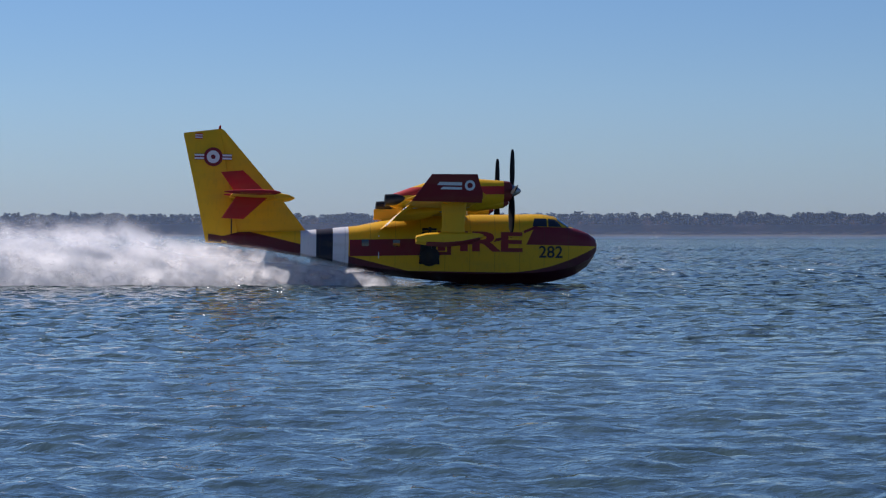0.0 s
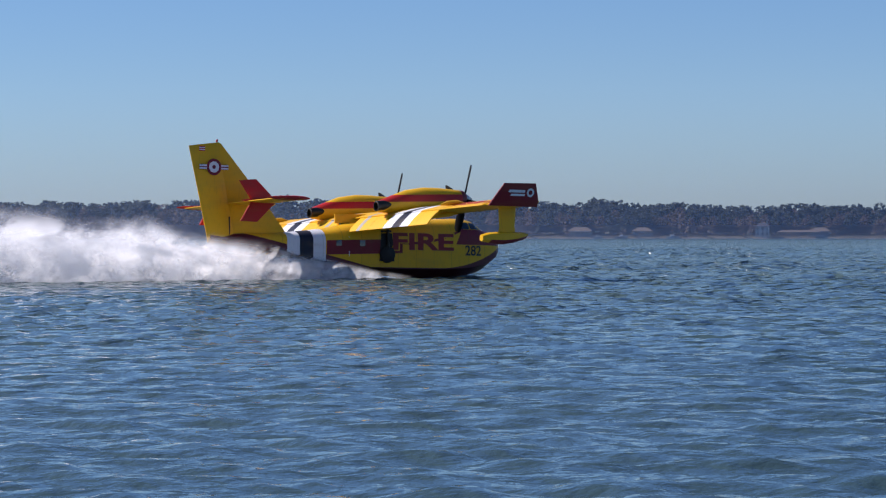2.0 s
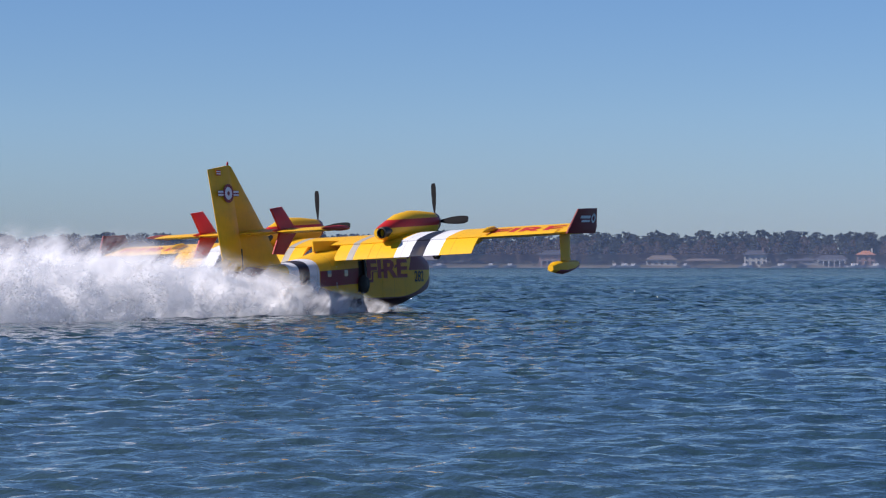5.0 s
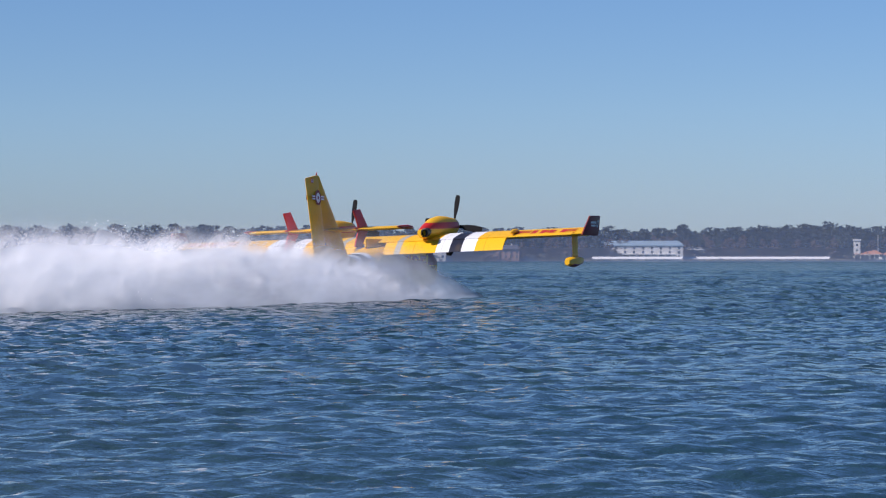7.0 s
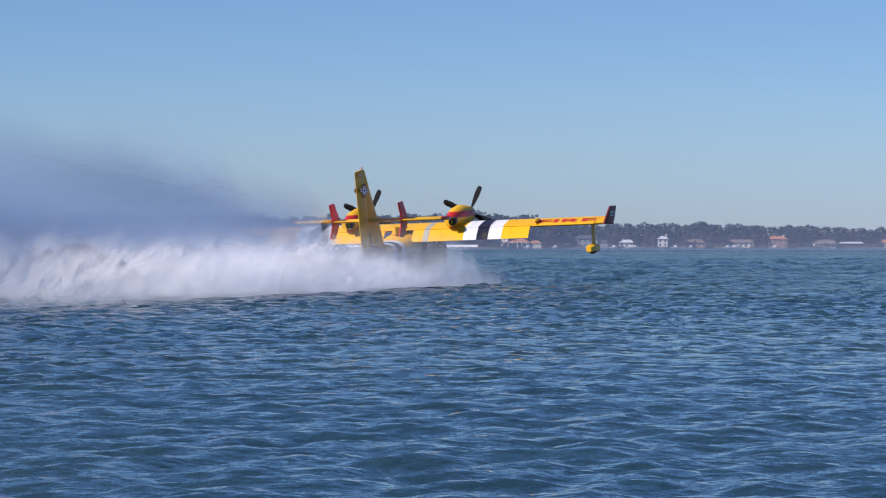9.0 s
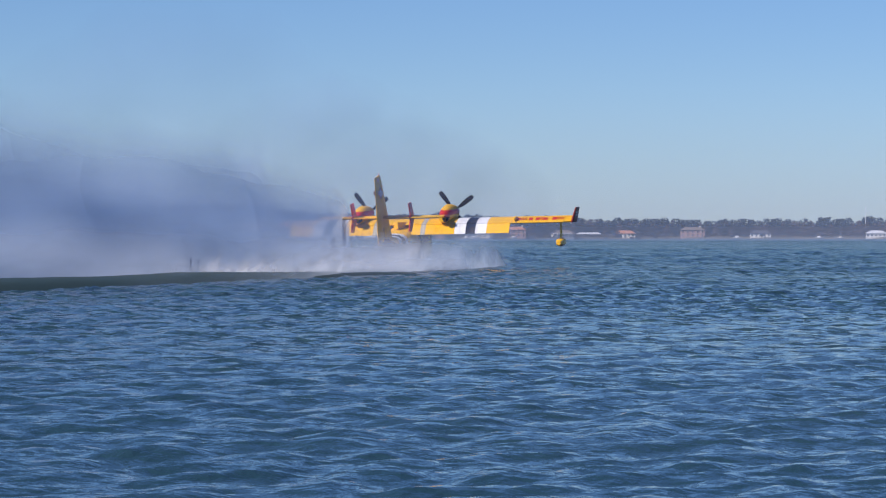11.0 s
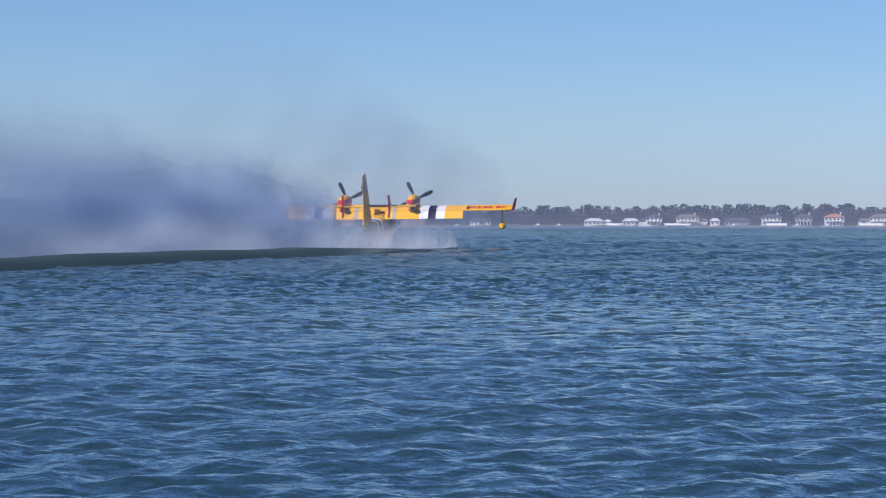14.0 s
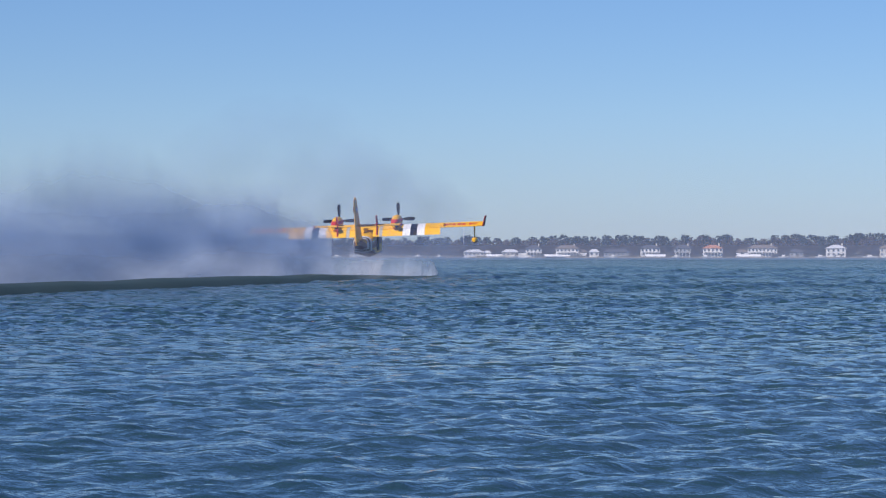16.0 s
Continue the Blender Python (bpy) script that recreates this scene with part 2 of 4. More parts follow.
def smooth_by_angle(me, degrees=35):
    bm = bmesh.new()
    bm.from_mesh(me)
    bmesh.ops.recalc_face_normals(bm, faces=bm.faces)
    for e in bm.edges:
        e.smooth = len(e.link_faces) == 2 and e.calc_face_angle(0) < radians(degrees)
    bm.to_mesh(me)
    bm.free()
    return me


def lofted(name, rings, mat, **kw):
    v, f = loft(rings, **kw)
    return smooth_by_angle(mesh_of(name, v, f, [mat]))


def box_mesh(name, lo, hi, mat, bevel=0.0):
    bm = bmesh.new()
    bmesh.ops.create_cube(bm, size=1.0)
    for v in bm.verts:
        for i in range(3):
            v.co[i] = lo[i] if v.co[i] < 0 else hi[i]
    if bevel:
        bmesh.ops.bevel(bm, geom=bm.edges[:], offset=bevel, segments=2, affect="EDGES", profile=0.5)
    me = bpy.data.meshes.new(name)
    bm.to_mesh(me)
    bm.free()
    me.materials.append(mat)
    return me


def airfoil(chord, thick, n=9, droop=0.0):
    """Points (x forward, z) round a section with its leading edge at 0."""
    xs = [0.5 - 0.5 * math.cos(math.pi * i / n) for i in range(n + 1)]
    t = [5 * thick * (0.2969 * math.sqrt(x) - 0.126 * x - 0.3516 * x * x + 0.2843 * x ** 3 - 0.1015 * x ** 4) + 0.004 for x in xs]
    up = [(-x * chord, (h * 1.2) * chord - droop * x * x) for x, h in zip(xs, t)]
    down = [(-x * chord, (-h * 0.8) * chord - droop * x * x) for x, h in zip(xs, t)]
    return up + down[::-1][:-1]


# ---- the lake ----
def lake():
    """One sheet to the horizon, finest where the waves can be told apart."""
    az = np.concatenate([np.arange(-11, 93, 0.13), np.arange(93, 349, 4.0)])
    r = [0.0, 2.0, 6.0, 14.0, 20.0, 24.0]
    while r[-1] < 4900:
        r.append(r[-1] * (1.0036 if r[-1] < 60 else 1.005 if r[-1] < 170 else 1.0075 if r[-1] < 520 else 1.02 if r[-1] < 900 else 1.12))
    r = np.array(r)
    A, R = np.meshgrid(np.radians(az), r)
    X0, Y0 = R * np.sin(A), R * np.cos(A)
    X, Y, Z = X0.copy(), Y0.copy(), np.zeros_like(X0)
    step = np.gradient(r)[:, None] + 0 * X
    # wind waves from ripples to short chop, with sharpened crests, livelier in gusts
    gust = 1 + 0.30 * np.sin(X0 / 17 + 1.3 * np.sin(Y0 / 23)) * np.sin(Y0 / 13 + 1.1 * np.sin(X0 / 31))
    rng = np.random.default_rng(4)
    for k in range(84):
        wl = 0.26 * (2.6 / 0.26) ** ((k / 83) ** 1.25) * rng.uniform(0.93, 1.07)
        th = radians(225 + rng.normal(0, 36))
        amp = (0.0058 * wl if wl < 0.85 else 0.0049 * (wl / 0.85) ** 0.3) * gust * np.interp(R, [30, 80, 220, 500], [0.56 if wl < 0.9 else 1.0, 1.0, 1.8, 2.8])
        ph = 2 * np.pi / wl * (X0 * math.cos(th) + Y0 * math.sin(th)) + rng.uniform(0, 6.28)
        a = amp * np.clip(wl / (0.35 * step), 0.5, 1)
        co, si = np.cos(ph), np.sin(ph)
        Z += a * si
        push = 0.15 * a * (R > 20) * co
        X += push * math.cos(th)
        Y += push * math.sin(th)
    # longer chop, out on the open lake
    for k in range(18):
        wl, th = 3.6 * (9.5 / 3.6) ** (k / 17), radians(225 + rng.normal(0, 40))
        ph = 2 * np.pi / wl * (X0 * math.cos(th) + Y0 * math.sin(th)) + rng.uniform(0, 6.28)
        Z += np.interp(R, [90, 230, 600, 1200], [0.0, 0.0034, 0.0040, 0.0]) * wl * gust * np.sin(ph)
    n, m = X.shape
    i, j = np.meshgrid(np.arange(n - 1), np.arange(m), indexing="ij")
    k = (j + 1) % m
    quads = np.stack([i * m + j, (i + 1) * m + j, (i + 1) * m + k, i * m + k], -1).reshape(-1, 4)
    me = bpy.data.meshes.new("water")
    me.vertices.add(n * m)
    me.vertices.foreach_set("co", np.stack([X, Y, Z], -1).astype(np.float32).ravel())
    me.loops.add(quads.size)
    me.loops.foreach_set("vertex_index", quads.astype(np.int32).ravel())
    me.polygons.add(len(quads))
    me.polygons.foreach_set("loop_start", np.arange(0, quads.size, 4, dtype=np.int32))
    me.polygons.foreach_set("use_smooth", np.ones(len(quads), bool))
    me.update(calc_edges=True)
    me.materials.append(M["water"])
    return tagged(new("water", me), "blue choppy lake water with small wind waves", "water", kind="structure")


lake()


# ---- the flying boat ----
HULL_X = [9.30, 9.20, 8.85, 8.3, 7.9, 7.2, 6.6, 6.0, 4.5, 3.05, 3.0, 1.0, -1.0, -2.5, -5.0, -7.5, -9.6]
KEEL = [1.75, 1.50, 1.00, 0.62, 0.45, 0.26, 0.16, 0.10, 0.03, 0.0, 0.10, 0.22, 0.42, 0.66, 1.25, 1.62, 1.90]
CHINE = [1.80, 1.66, 1.34, 1.06, 0.92, 0.76, 0.68, 0.62, 0.56, 0.54, 0.54, 0.56, 0.68, 0.88, 1.36, 1.70, 1.95]
WIDE = [0.30, 0.48, 0.78, 1.00, 1.10, 1.21, 1.27, 1.30, 1.31, 1.31, 1.30, 1.30, 1.26, 1.16, 0.80, 0.45, 0.12]
TOP = [2.20, 2.40, 2.64, 2.84, 2.95, 3.42, 3.52, 3.52, 3.46, 3.44, 3.44, 3.42, 3.10, 2.78, 2.52, 2.42, 2.30]


def hull_at(x):
    xs = HULL_X[::-1]
    return [float(np.interp(x, xs, row[::-1])) for row in (KEEL, CHINE, WIDE, TOP)]


def hull_ring(x, n=12):
    """Half ring from the keel over the chine to the crown, on the starboard side."""
    k, c, w, t = hull_at(x)
    mid = c + 0.55 * (t - c)
    pts = [(0.0, k), (-w * 0.55, k + 0.62 * (c - k)), (-w * 0.97, c)]
    for i in range(1, 4):
        pts.append((-w * (0.97 + 0.03 * i / 3), c + (mid - c) * i / 3))
    for i in range(1, n + 1):
        a = math.pi / 2 * i / n
        pts.append((-w * math.cos(a) ** 0.8, mid + (t - mid) * math.sin(a) ** 0.8))
    return pts


def hull_side(x, z):
    """Half width of the hull at a station and a height."""
    pts = hull_ring(x)[2:]
    return -float(np.interp(z, [p[1] for p in pts], [p[0] for p in pts]))


def on_hull(name, pieces, mat, parent, label="", lift=0.012, side=-1):
    """Flat shapes (polygons of x, z) laid on the hull's side, finely divided."""
    v, f = [], []
    for poly in pieces:
        n = len(v)
        v += [(x, side * (hull_side(x, z) + lift), z) for x, z in poly]
        f.append(tuple(range(n, n + len(poly))))
    return part(name, mesh_of(name, v, f, [mat], smooth=False), parent, label)


def grid_panel(corners, nx=4, nz=4):
    """Small quads that fill a four-cornered outline (x, z)."""
    a, b, c, d = [np.array(p, float) for p in corners]
    at = lambda u, w: tuple((a * (1 - u) + b * u) * (1 - w) + (d * (1 - u) + c * u) * w)
    return [[at(i / nx, j / nz), at((i + 1) / nx, j / nz), at((i + 1) / nx, (j + 1) / nz), at(i / nx, (j + 1) / nz)] for i in range(nx) for j in range(nz)]


def text_mesh(name, words, size, mat, bold=0.0, thin=0.01):
    cu = bpy.data.curves.new(name, "FONT")
    cu.body, cu.size, cu.align_x, cu.align_y, cu.extrude, cu.offset = words, size, "CENTER", "CENTER", thin, bold
    ob = bpy.data.objects.new(name, cu)
    scene.collection.objects.link(ob)
    bpy.context.view_layer.update()
    me = bpy.data.meshes.new_from_object(ob.evaluated_get(bpy.context.evaluated_depsgraph_get()))
    bpy.data.objects.remove(ob)
    me.materials.clear()
    me.materials.append(mat)
    return me


def hull_text(name, words, x, z, size, wide, mat, parent, side, lift, bold=0.0):
    """Writing that follows the hull's side."""
    me = text_mesh(name, words, size, mat, bold, 0.004)
    for v in me.vertices:
        px = x + v.co.x * wide * (1 if side < 0 else -1)
        pz = z + v.co.y
        v.co = (px, side * (hull_side(px, pz) + lift + v.co.z), pz)
    return part(name, me, parent)


def wing_mesh(name, stations, mat, incidence=0.0):
    """stations: y, leading-edge x, z, chord, thickness, droop; incidence: rise per metre forward of the spar."""
    rings = []
    for y, le, z, chord, th, droop in stations:
        rings.append([(le + p[0], y, z + p[1] + incidence * (le + p[0] - 1.35)) for p in airfoil(chord, th, 10, droop)])
    return lofted(name, rings, mat)


def plate(name, outline, y, thick, mat, lean=0.0, base=0.0):
    """An upright tapered plate from an outline (x, z); lean: outward shift per metre above base."""
    cx, cz = sum(p[0] for p in outline) / len(outline), sum(p[1] for p in outline) / len(outline)
    rings = []
    for off, sc in ((-0.5, 0.93), (-0.25, 1.0), (0.25, 1.0), (0.5, 0.93)):
        rings.append([(cx + (x - cx) * sc, y + off * thick + lean * (z - base), cz + (z - cz) * sc) for x, z in outline])
    return lofted(name, rings, mat)


def tube(name, rings, mat, n=20):
    """A body round the x axis. rings: x, y, z, half width, half height."""
    return lofted(name, [[(x, y + w * math.cos(2 * math.pi * k / n), z + h * math.sin(2 * math.pi * k / n)) for k in range(n)] for x, y, z, w, h in rings], mat)


def propeller(parent, y):
    """Four-bladed propeller in its own space, turning about x."""
    hub = new("propeller")
    hub.parent = parent
    part("spinner", tube("spinner", [(0.48, 0, 0, 0.03, 0.03), (0.4, 0, 0, 0.13, 0.13), (0.2, 0, 0, 0.24, 0.24), (0.0, 0, 0, 0.30, 0.30), (-0.28, 0, 0, 0.32, 0.32)], M["steel"]), hub, "bare metal spinner")
    rings = []
    for r, c, tw in ((0.22, 0.11, 60), (0.5, 0.16, 50), (0.9, 0.23, 38), (1.4, 0.25, 30), (1.8, 0.22, 26), (1.97, 0.14, 24)):
        th = radians(tw)
        ring = []
        for k in range(10):
            a = 2 * math.pi * k / 10
            u, w = c * math.cos(a), 0.16 * c * math.sin(a) + 0.01 * math.sin(a)
            ring.append((u * math.sin(th) + w * math.cos(th), u * math.cos(th) - w * math.sin(th), r))
        rings.append(ring)
    me = lofted("blade", rings, M["blade"])
    for k in range(4):
        part("blade", me, hub, "", pose(0.05, 0, 0, 90 * k, 0, 0))
    hub.matrix_basis = pose(4.72, y, 4.45)
    return hub


def flying_boat():
    plane = tagged(new("flying_boat"), "yellow and maroon twin-propeller firefighting flying boat skimming the lake", "aircraft")
    xs = sorted(set(HULL_X + [x for x in np.arange(-9.25, 9.2, 0.35).round(2)]), reverse=True)
    rings = []
    for x in xs:
        half = hull_ring(x)
        rings.append([(x, y, z) for y, z in half] + [(x, -y, z) for y, z in half[-2:0:-1]])
    fus = part("fuselage", lofted("fuselage", rings, M["hull"]), plane, "yellow boat hull with maroon band and white and navy stripes")
    # wing, centre pylon, flaps and ailerons
    st = [(y, 2.55, 3.50 + 0.004 * abs(y), 3.05 if abs(y) < 13.7 else 2.9, 0.17, 0.0) for y in (-13.95, -13.6, -9, -5, 0, 5, 9, 13.6, 13.95)]
    part("wing", wing_mesh("wing", st, M["wing"], 0.06), plane, "straight yellow high wing with white and dark stripes")
    part("wing_pylon", lofted("wing_pylon", [[(3.0 + p[0], p[1] * 1.0 * s, z) for p in airfoil(4.6, 0.36, 10)] for z, s in ((3.1, 1.0), (3.4, 0.95), (3.62, 0.85))], M["yellow"]), fus)
    for s in (-1, 1):
        for y0, y1, drop, ch in ((1.0, 3.0, 0.82, 1.6), (3.02, 9.0, 0.82, 1.6), (9.05, 13.3, 0.10, 0.8)):
            name = "flap" if y1 < 10 else "aileron"
            le = 0.30 if name == "flap" else 0.12
            sts = [(s * y, le - 0.02, 3.58 + 0.004 * y - (0.02 if name == "flap" else 0), ch, 0.10, drop) for y in (y0, y1)]
            part(name, wing_mesh(name, sts, M["wing"], 0.06), plane)
        for y in (1.9, 5.3, 8.3):
            part("flap_fairing", tube("flap_fairing", [(1.2, s * y, 3.28, 0.02, 0.02), (0.6, s * y, 3.22, 0.09, 0.14), (-0.4, s * y, 3.12, 0.08, 0.16), (-0.9, s * y, 3.02, 0.02, 0.04)], M["yellow"], 10), plane)
        part("wing_hump", tube("wing_hump", [(0.9, s * 9.35, 3.78, 0.03, 0.03), (0.4, s * 9.35, 3.80, 0.16, 0.14), (-0.2, s * 9.35, 3.74, 0.15, 0.14), (-0.7, s * 9.35, 3.64, 0.03, 0.03)], M["yellow"], 10), plane)
        wl = plate("winglet", [(-0.75, 3.36), (2.35, 3.34), (2.40, 3.7), (2.12, 4.58), (0.12, 4.55)], s * 14.0, 0.14, M["maroon"], s * 0.22, 3.36)
        wl = part("winglet", wl, plane, "dark maroon upswept wingtip plate")
        # emblem and two unreadable lines on the plate, as plain shapes
        for k, (x0, x1, z0, z1) in enumerate(((0.25, 1.45, 4.07, 4.21), (0.4, 1.45, 3.89, 4.00))):
            zs = (z0, z1)
            v = [(x, s * (14.085 + 0.22 * (z - 3.36)), z) for x, z in ((x0 + 0.1, z0), (x1, z0), (x1, z1), (x0 + 0.2, z1))]
            part("marking", mesh_of("marking", v, [(0, 1, 2, 3)], [M["white"]], False), wl, "white bar")
        ring = [(1.80 + r * math.cos(a), s * (14.088 + 0.22 * (4.08 + r * math.sin(a) - 3.36)), 4.08 + r * math.sin(a)) for r in (0.23, 0.12) for a in [2 * math.pi * k / 20 for k in range(20)]]
        part("emblem", mesh_of("emblem", ring, [(k, (k + 1) % 20, 20 + (k + 1) % 20, 20 + k) for k in range(20)], [M["white"]], False), wl, "white ring emblem")
        # outrigger float
        fl = part("float", lofted("float", [[(x - 0.4, s * 12.9 + y, z - 0.2) for y, z in ((0, k), (-w, c), (-w * 0.9, t - 0.08), (-w * 0.4, t), (w * 0.4, t), (w * 0.9, t - 0.08), (w, c))] for x, k, c, t, w in
                  ((2.95, 2.10, 2.13, 2.18, 0.04), (2.7, 1.90, 2.00, 2.24, 0.22), (2.0, 1.70, 1.84, 2.26, 0.33), (1.2, 1.60, 1.76, 2.26, 0.35), (1.15, 1.64, 1.77, 2.26, 0.35), (0.4, 1.66, 1.78, 2.20, 0.28), (-0.05, 1.72, 1.82, 2.08, 0.16))], M["yellow"]), plane, "yellow wingtip float on a strut")
        part("float_keel", lofted("float_keel", [[(x - 0.4, s * 12.9 + y * 1.03, z - 0.212) for y, z in ((0, k), (-w, c), (-w * 0.98, c + 0.05), (w * 0.98, c + 0.05), (w, c))] for x, k, c, w in ((2.9, 2.08, 2.12, 0.05), (2.7, 1.90, 2.00, 0.22), (2.0, 1.70, 1.84, 0.33), (1.2, 1.60, 1.76, 0.35), (0.4, 1.66, 1.78, 0.28))], M["maroon"]), fl, "maroon float bottom")
        part("float_strut", lofted("float_strut", [[(le + p[0], s * 12.9 + p[1], z) for p in airfoil(ch, 0.16, 8)] for z, le, ch in ((1.9, 1.75, 1.15), (2.3, 1.7, 1.0), (3.55, 1.8, 1.15))], M["yellow"]), fl)
        # engine
        y = s * 3.57
        nac = part("engine_nacelle", tube("engine_nacelle", [(4.76, y, 4.43, 0.33, 0.36), (4.6, y, 4.40, 0.46, 0.50), (4.0, y, 4.32, 0.58, 0.62), (3.0, y, 4.26, 0.64, 0.74), (2.0, y, 4.22, 0.62, 0.78), (0.8, y, 4.12, 0.56, 0.70), (-0.1, y, 3.98, 0.46, 0.52), (-0.85, y, 3.88, 0.34, 0.34), (-1.05, y, 3.86, 0.26, 0.26)], M["engine"], 24), plane, "yellow engine nacelle with a red band")
        part("exhaust", tube("exhaust", [(-0.3, y - 0.30, 3.98, 0.10, 0.10), (-0.8, y - 0.32, 3.92, 0.25, 0.27), (-1.3, y - 0.32, 3.86, 0.27, 0.29), (-1.32, y - 0.32, 3.86, 0.21, 0.23), (-1.0, y - 0.32, 3.88, 0.20, 0.22)], M["soot"], 16), nac, "sooty black exhaust pipe")
        part("chin_intake", tube("chin_intake", [(4.6, y, 3.93, 0.20, 0.14), (4.35, y, 3.84, 0.30, 0.22), (3.0, y, 3.70, 0.32, 0.25), (2.2, y, 3.66, 0.2, 0.15)], M["engine"], 14), nac)
        propeller(plane, y)
        # tailplane half with its finlet
        part("tailplane", wing_mesh("tailplane", [(s * yy, -6.35 - 0.05 * yy, 4.06, ch, 0.11, 0.03) for yy, ch in ((0.0, 2.25), (2.2, 2.15), (5.0, 1.85), (5.15, 1.5))], M["yellow"]), plane)
        part("tip_pod", tube("tip_pod", [(-6.25, s * 5.05, 4.08, 0.03, 0.03), (-6.5, s * 5.05, 4.08, 0.11, 0.10), (-7.2, s * 5.05, 4.08, 0.15, 0.14), (-8.4, s * 5.05, 4.08, 0.10, 0.09), (-8.9, s * 5.05, 4.08, 0.02, 0.02)], M["red"], 12), plane, "red tip fairing")
        for up in (True, False):
            o = [(-8.3, 4.1), (-6.75, 4.1), (-8.0, 5.25), (-9.05, 5.15)] if up else [(-6.75, 4.02), (-8.3, 4.02), (-9.0, 2.95), (-7.95, 2.92)]
            part("finlet", plate("finlet", o, s * 2.3, 0.11, M["red"]), plane, "red swept auxiliary fin")
        part("finlet_fairing", tube("finlet_fairing", [(-6.6, s * 2.3, 4.08, 0.03, 0.03), (-7.0, s * 2.3, 4.08, 0.12, 0.13), (-8.4, s * 2.3, 4.08, 0.10, 0.10), (-8.9, s * 2.3, 4.08, 0.02, 0.02)], M["red"], 10), plane)
        # retracted main wheel in its bay, window panels, doors
        # flat panel on the hull: the open bay's shade is its black colour
        on_hull("dark_bay_panel", grid_panel([(0.55, 0.95), (1.55, 0.95), (1.38, 2.70), (0.68, 2.70)], 4, 6), M["black"], fus, "flat black panel standing in for the shaded wheel bay", 0.008, s)
        wheel = part("wheel", tube("wheel", [(0, 0, 0, 0.30, 0.30), (-0.10, 0, 0, 0.48, 0.48), (-0.28, 0, 0, 0.50, 0.50), (-0.36, 0, 0, 0.40, 0.40)], M["black"], 20), plane, "black tyre folded against the hull", pose(1.05, s * 1.18, 1.35, 0, 0, s * -90 if s < 0 else -90))
        wheel.matrix_basis = pose(1.05, s * 1.50, 1.35, 0, 0, s * 90)
        part("wheel_rim", tube("wheel_rim", [(0.02, 0, 0, 0.06, 0.06), (0.0, 0, 0, 0.2, 0.2), (-0.1, 0, 0, 0.24, 0.24)], M["soot"], 14), wheel)
        part("gear_strut", tube("gear_strut", [(1.18, s * 1.42, 1.5, 0.07, 0.07), (1.1, s * 1.42, 2.0, 0.06, 0.06)], M["steel"], 10), plane)
        part("gear_leg", box_mesh("gear_leg", (0.98, min(s * 1.30, s * 1.46), 1.5), (1.12, max(s * 1.30, s * 1.46), 2.75), M["soot"], 0.03), plane)
        for wx in (-2.05, -0.55):
            w = on_hull("cabin_window", grid_panel([(wx - 0.17, 1.78), (wx + 0.17, 1.78), (wx + 0.17, 2.1), (wx - 0.17, 2.1)], 2, 2), M["glass"], fus, "small square window", 0.012, s)
        on_hull("door_outline", [[(-1.42, 1.2), (-1.38, 1.2), (-1.38, 2.3), (-1.42, 2.3)]], M["white"], fus, "", 0.010, s)
        on_hull("side_window", grid_panel([(6.05, 2.88), (6.75, 2.88), (6.75, 3.28), (6.15, 3.28)], 4, 4), M["glass"], fus, "cockpit side window", 0.014, s)
        on_hull("side_window", grid_panel([(6.82, 2.88), (7.5, 2.88), (7.2, 3.24), (6.82, 3.28)], 4, 4), M["glass"], fus, "cockpit side window", 0.014, s)
        v, f = [], []
        for i in range(6):
            for j in range(6):
                x = 7.28 + 0.56 * (1 - j / 5)
                k, c, w, t = hull_at(x)
                y = 0.05 + (w * 0.62) * i / 5
                pts = hull_ring(x)
                z = float(np.interp(-y, [p[0] for p in pts[6:]], [p[1] for p in pts[6:]]))
                v.append((x + 0.01, s * y, z + 0.018))
        f = [(i * 6 + j, i * 6 + j + 1, (i + 1) * 6 + j + 1, (i + 1) * 6 + j) for i in range(5) for j in range(5)]
        part("windscreen", mesh_of("windscreen", v, f, [M["glass"]]), fus, "dark cockpit windscreen pane")
        hull_text("lettering", "FIRE", 3.45, 2.04, 1.30, 1.78, M["yellow"], fus, s, 0.016, 0.085)
        hull_text("lettering", "FIRE", 3.45, 2.04, 1.30, 1.78, M["letter"], fus, s, 0.024, 0.04)
        hull_text("fleet_number", "282", 6.95, 1.62, 0.80, 1.0, M["navy"], fus, s, 0.016, 0.012)
        me = text_mesh("wing_lettering", "FIRE", 1.5, M["red"], 0.035, 0.003)
        for v in me.vertices:
            x, y = 0.15 + v.co.y, s * 11.3 - 1.5 * v.co.x
            u = (2.55 - x) / 3.05
            top = 5 * 0.17 * (0.2969 * math.sqrt(u) - 0.126 * u - 0.3516 * u * u + 0.2843 * u ** 3 - 0.1015 * u ** 4) + 0.004
            v.co = (x, y, 3.50 + 0.004 * abs(y) + top * 1.2 * 3.05 + 0.02 + v.co.z + 0.06 * (x - 1.35))
        part("wing_lettering", me, plane)
    # fin, rudder, dorsal base and bullet
    fin = [(-4.85, 2.42), (-5.6, 3.35), (-6.35, 4.4), (-8.98, 7.36), (-9.25, 7.42), (-8.3, 2.0), (-6.0, 1.75)]
    def fin_mesh(name, front, back, mat):
        rings = []
        for z, a, b, th in zip((1.85, 2.45, 4.3, 7.30, 7.40), front, back, (0.5, 0.46, 0.36, 0.22, 0.10)):
            n = 8
            pts = []
            for k in range(n + 1):
                u = k / n
                xx = a + (b - a) * u
                zz = z - (0.13 * max(0.0, -8.9 - xx) if z > 7 else 0.0)
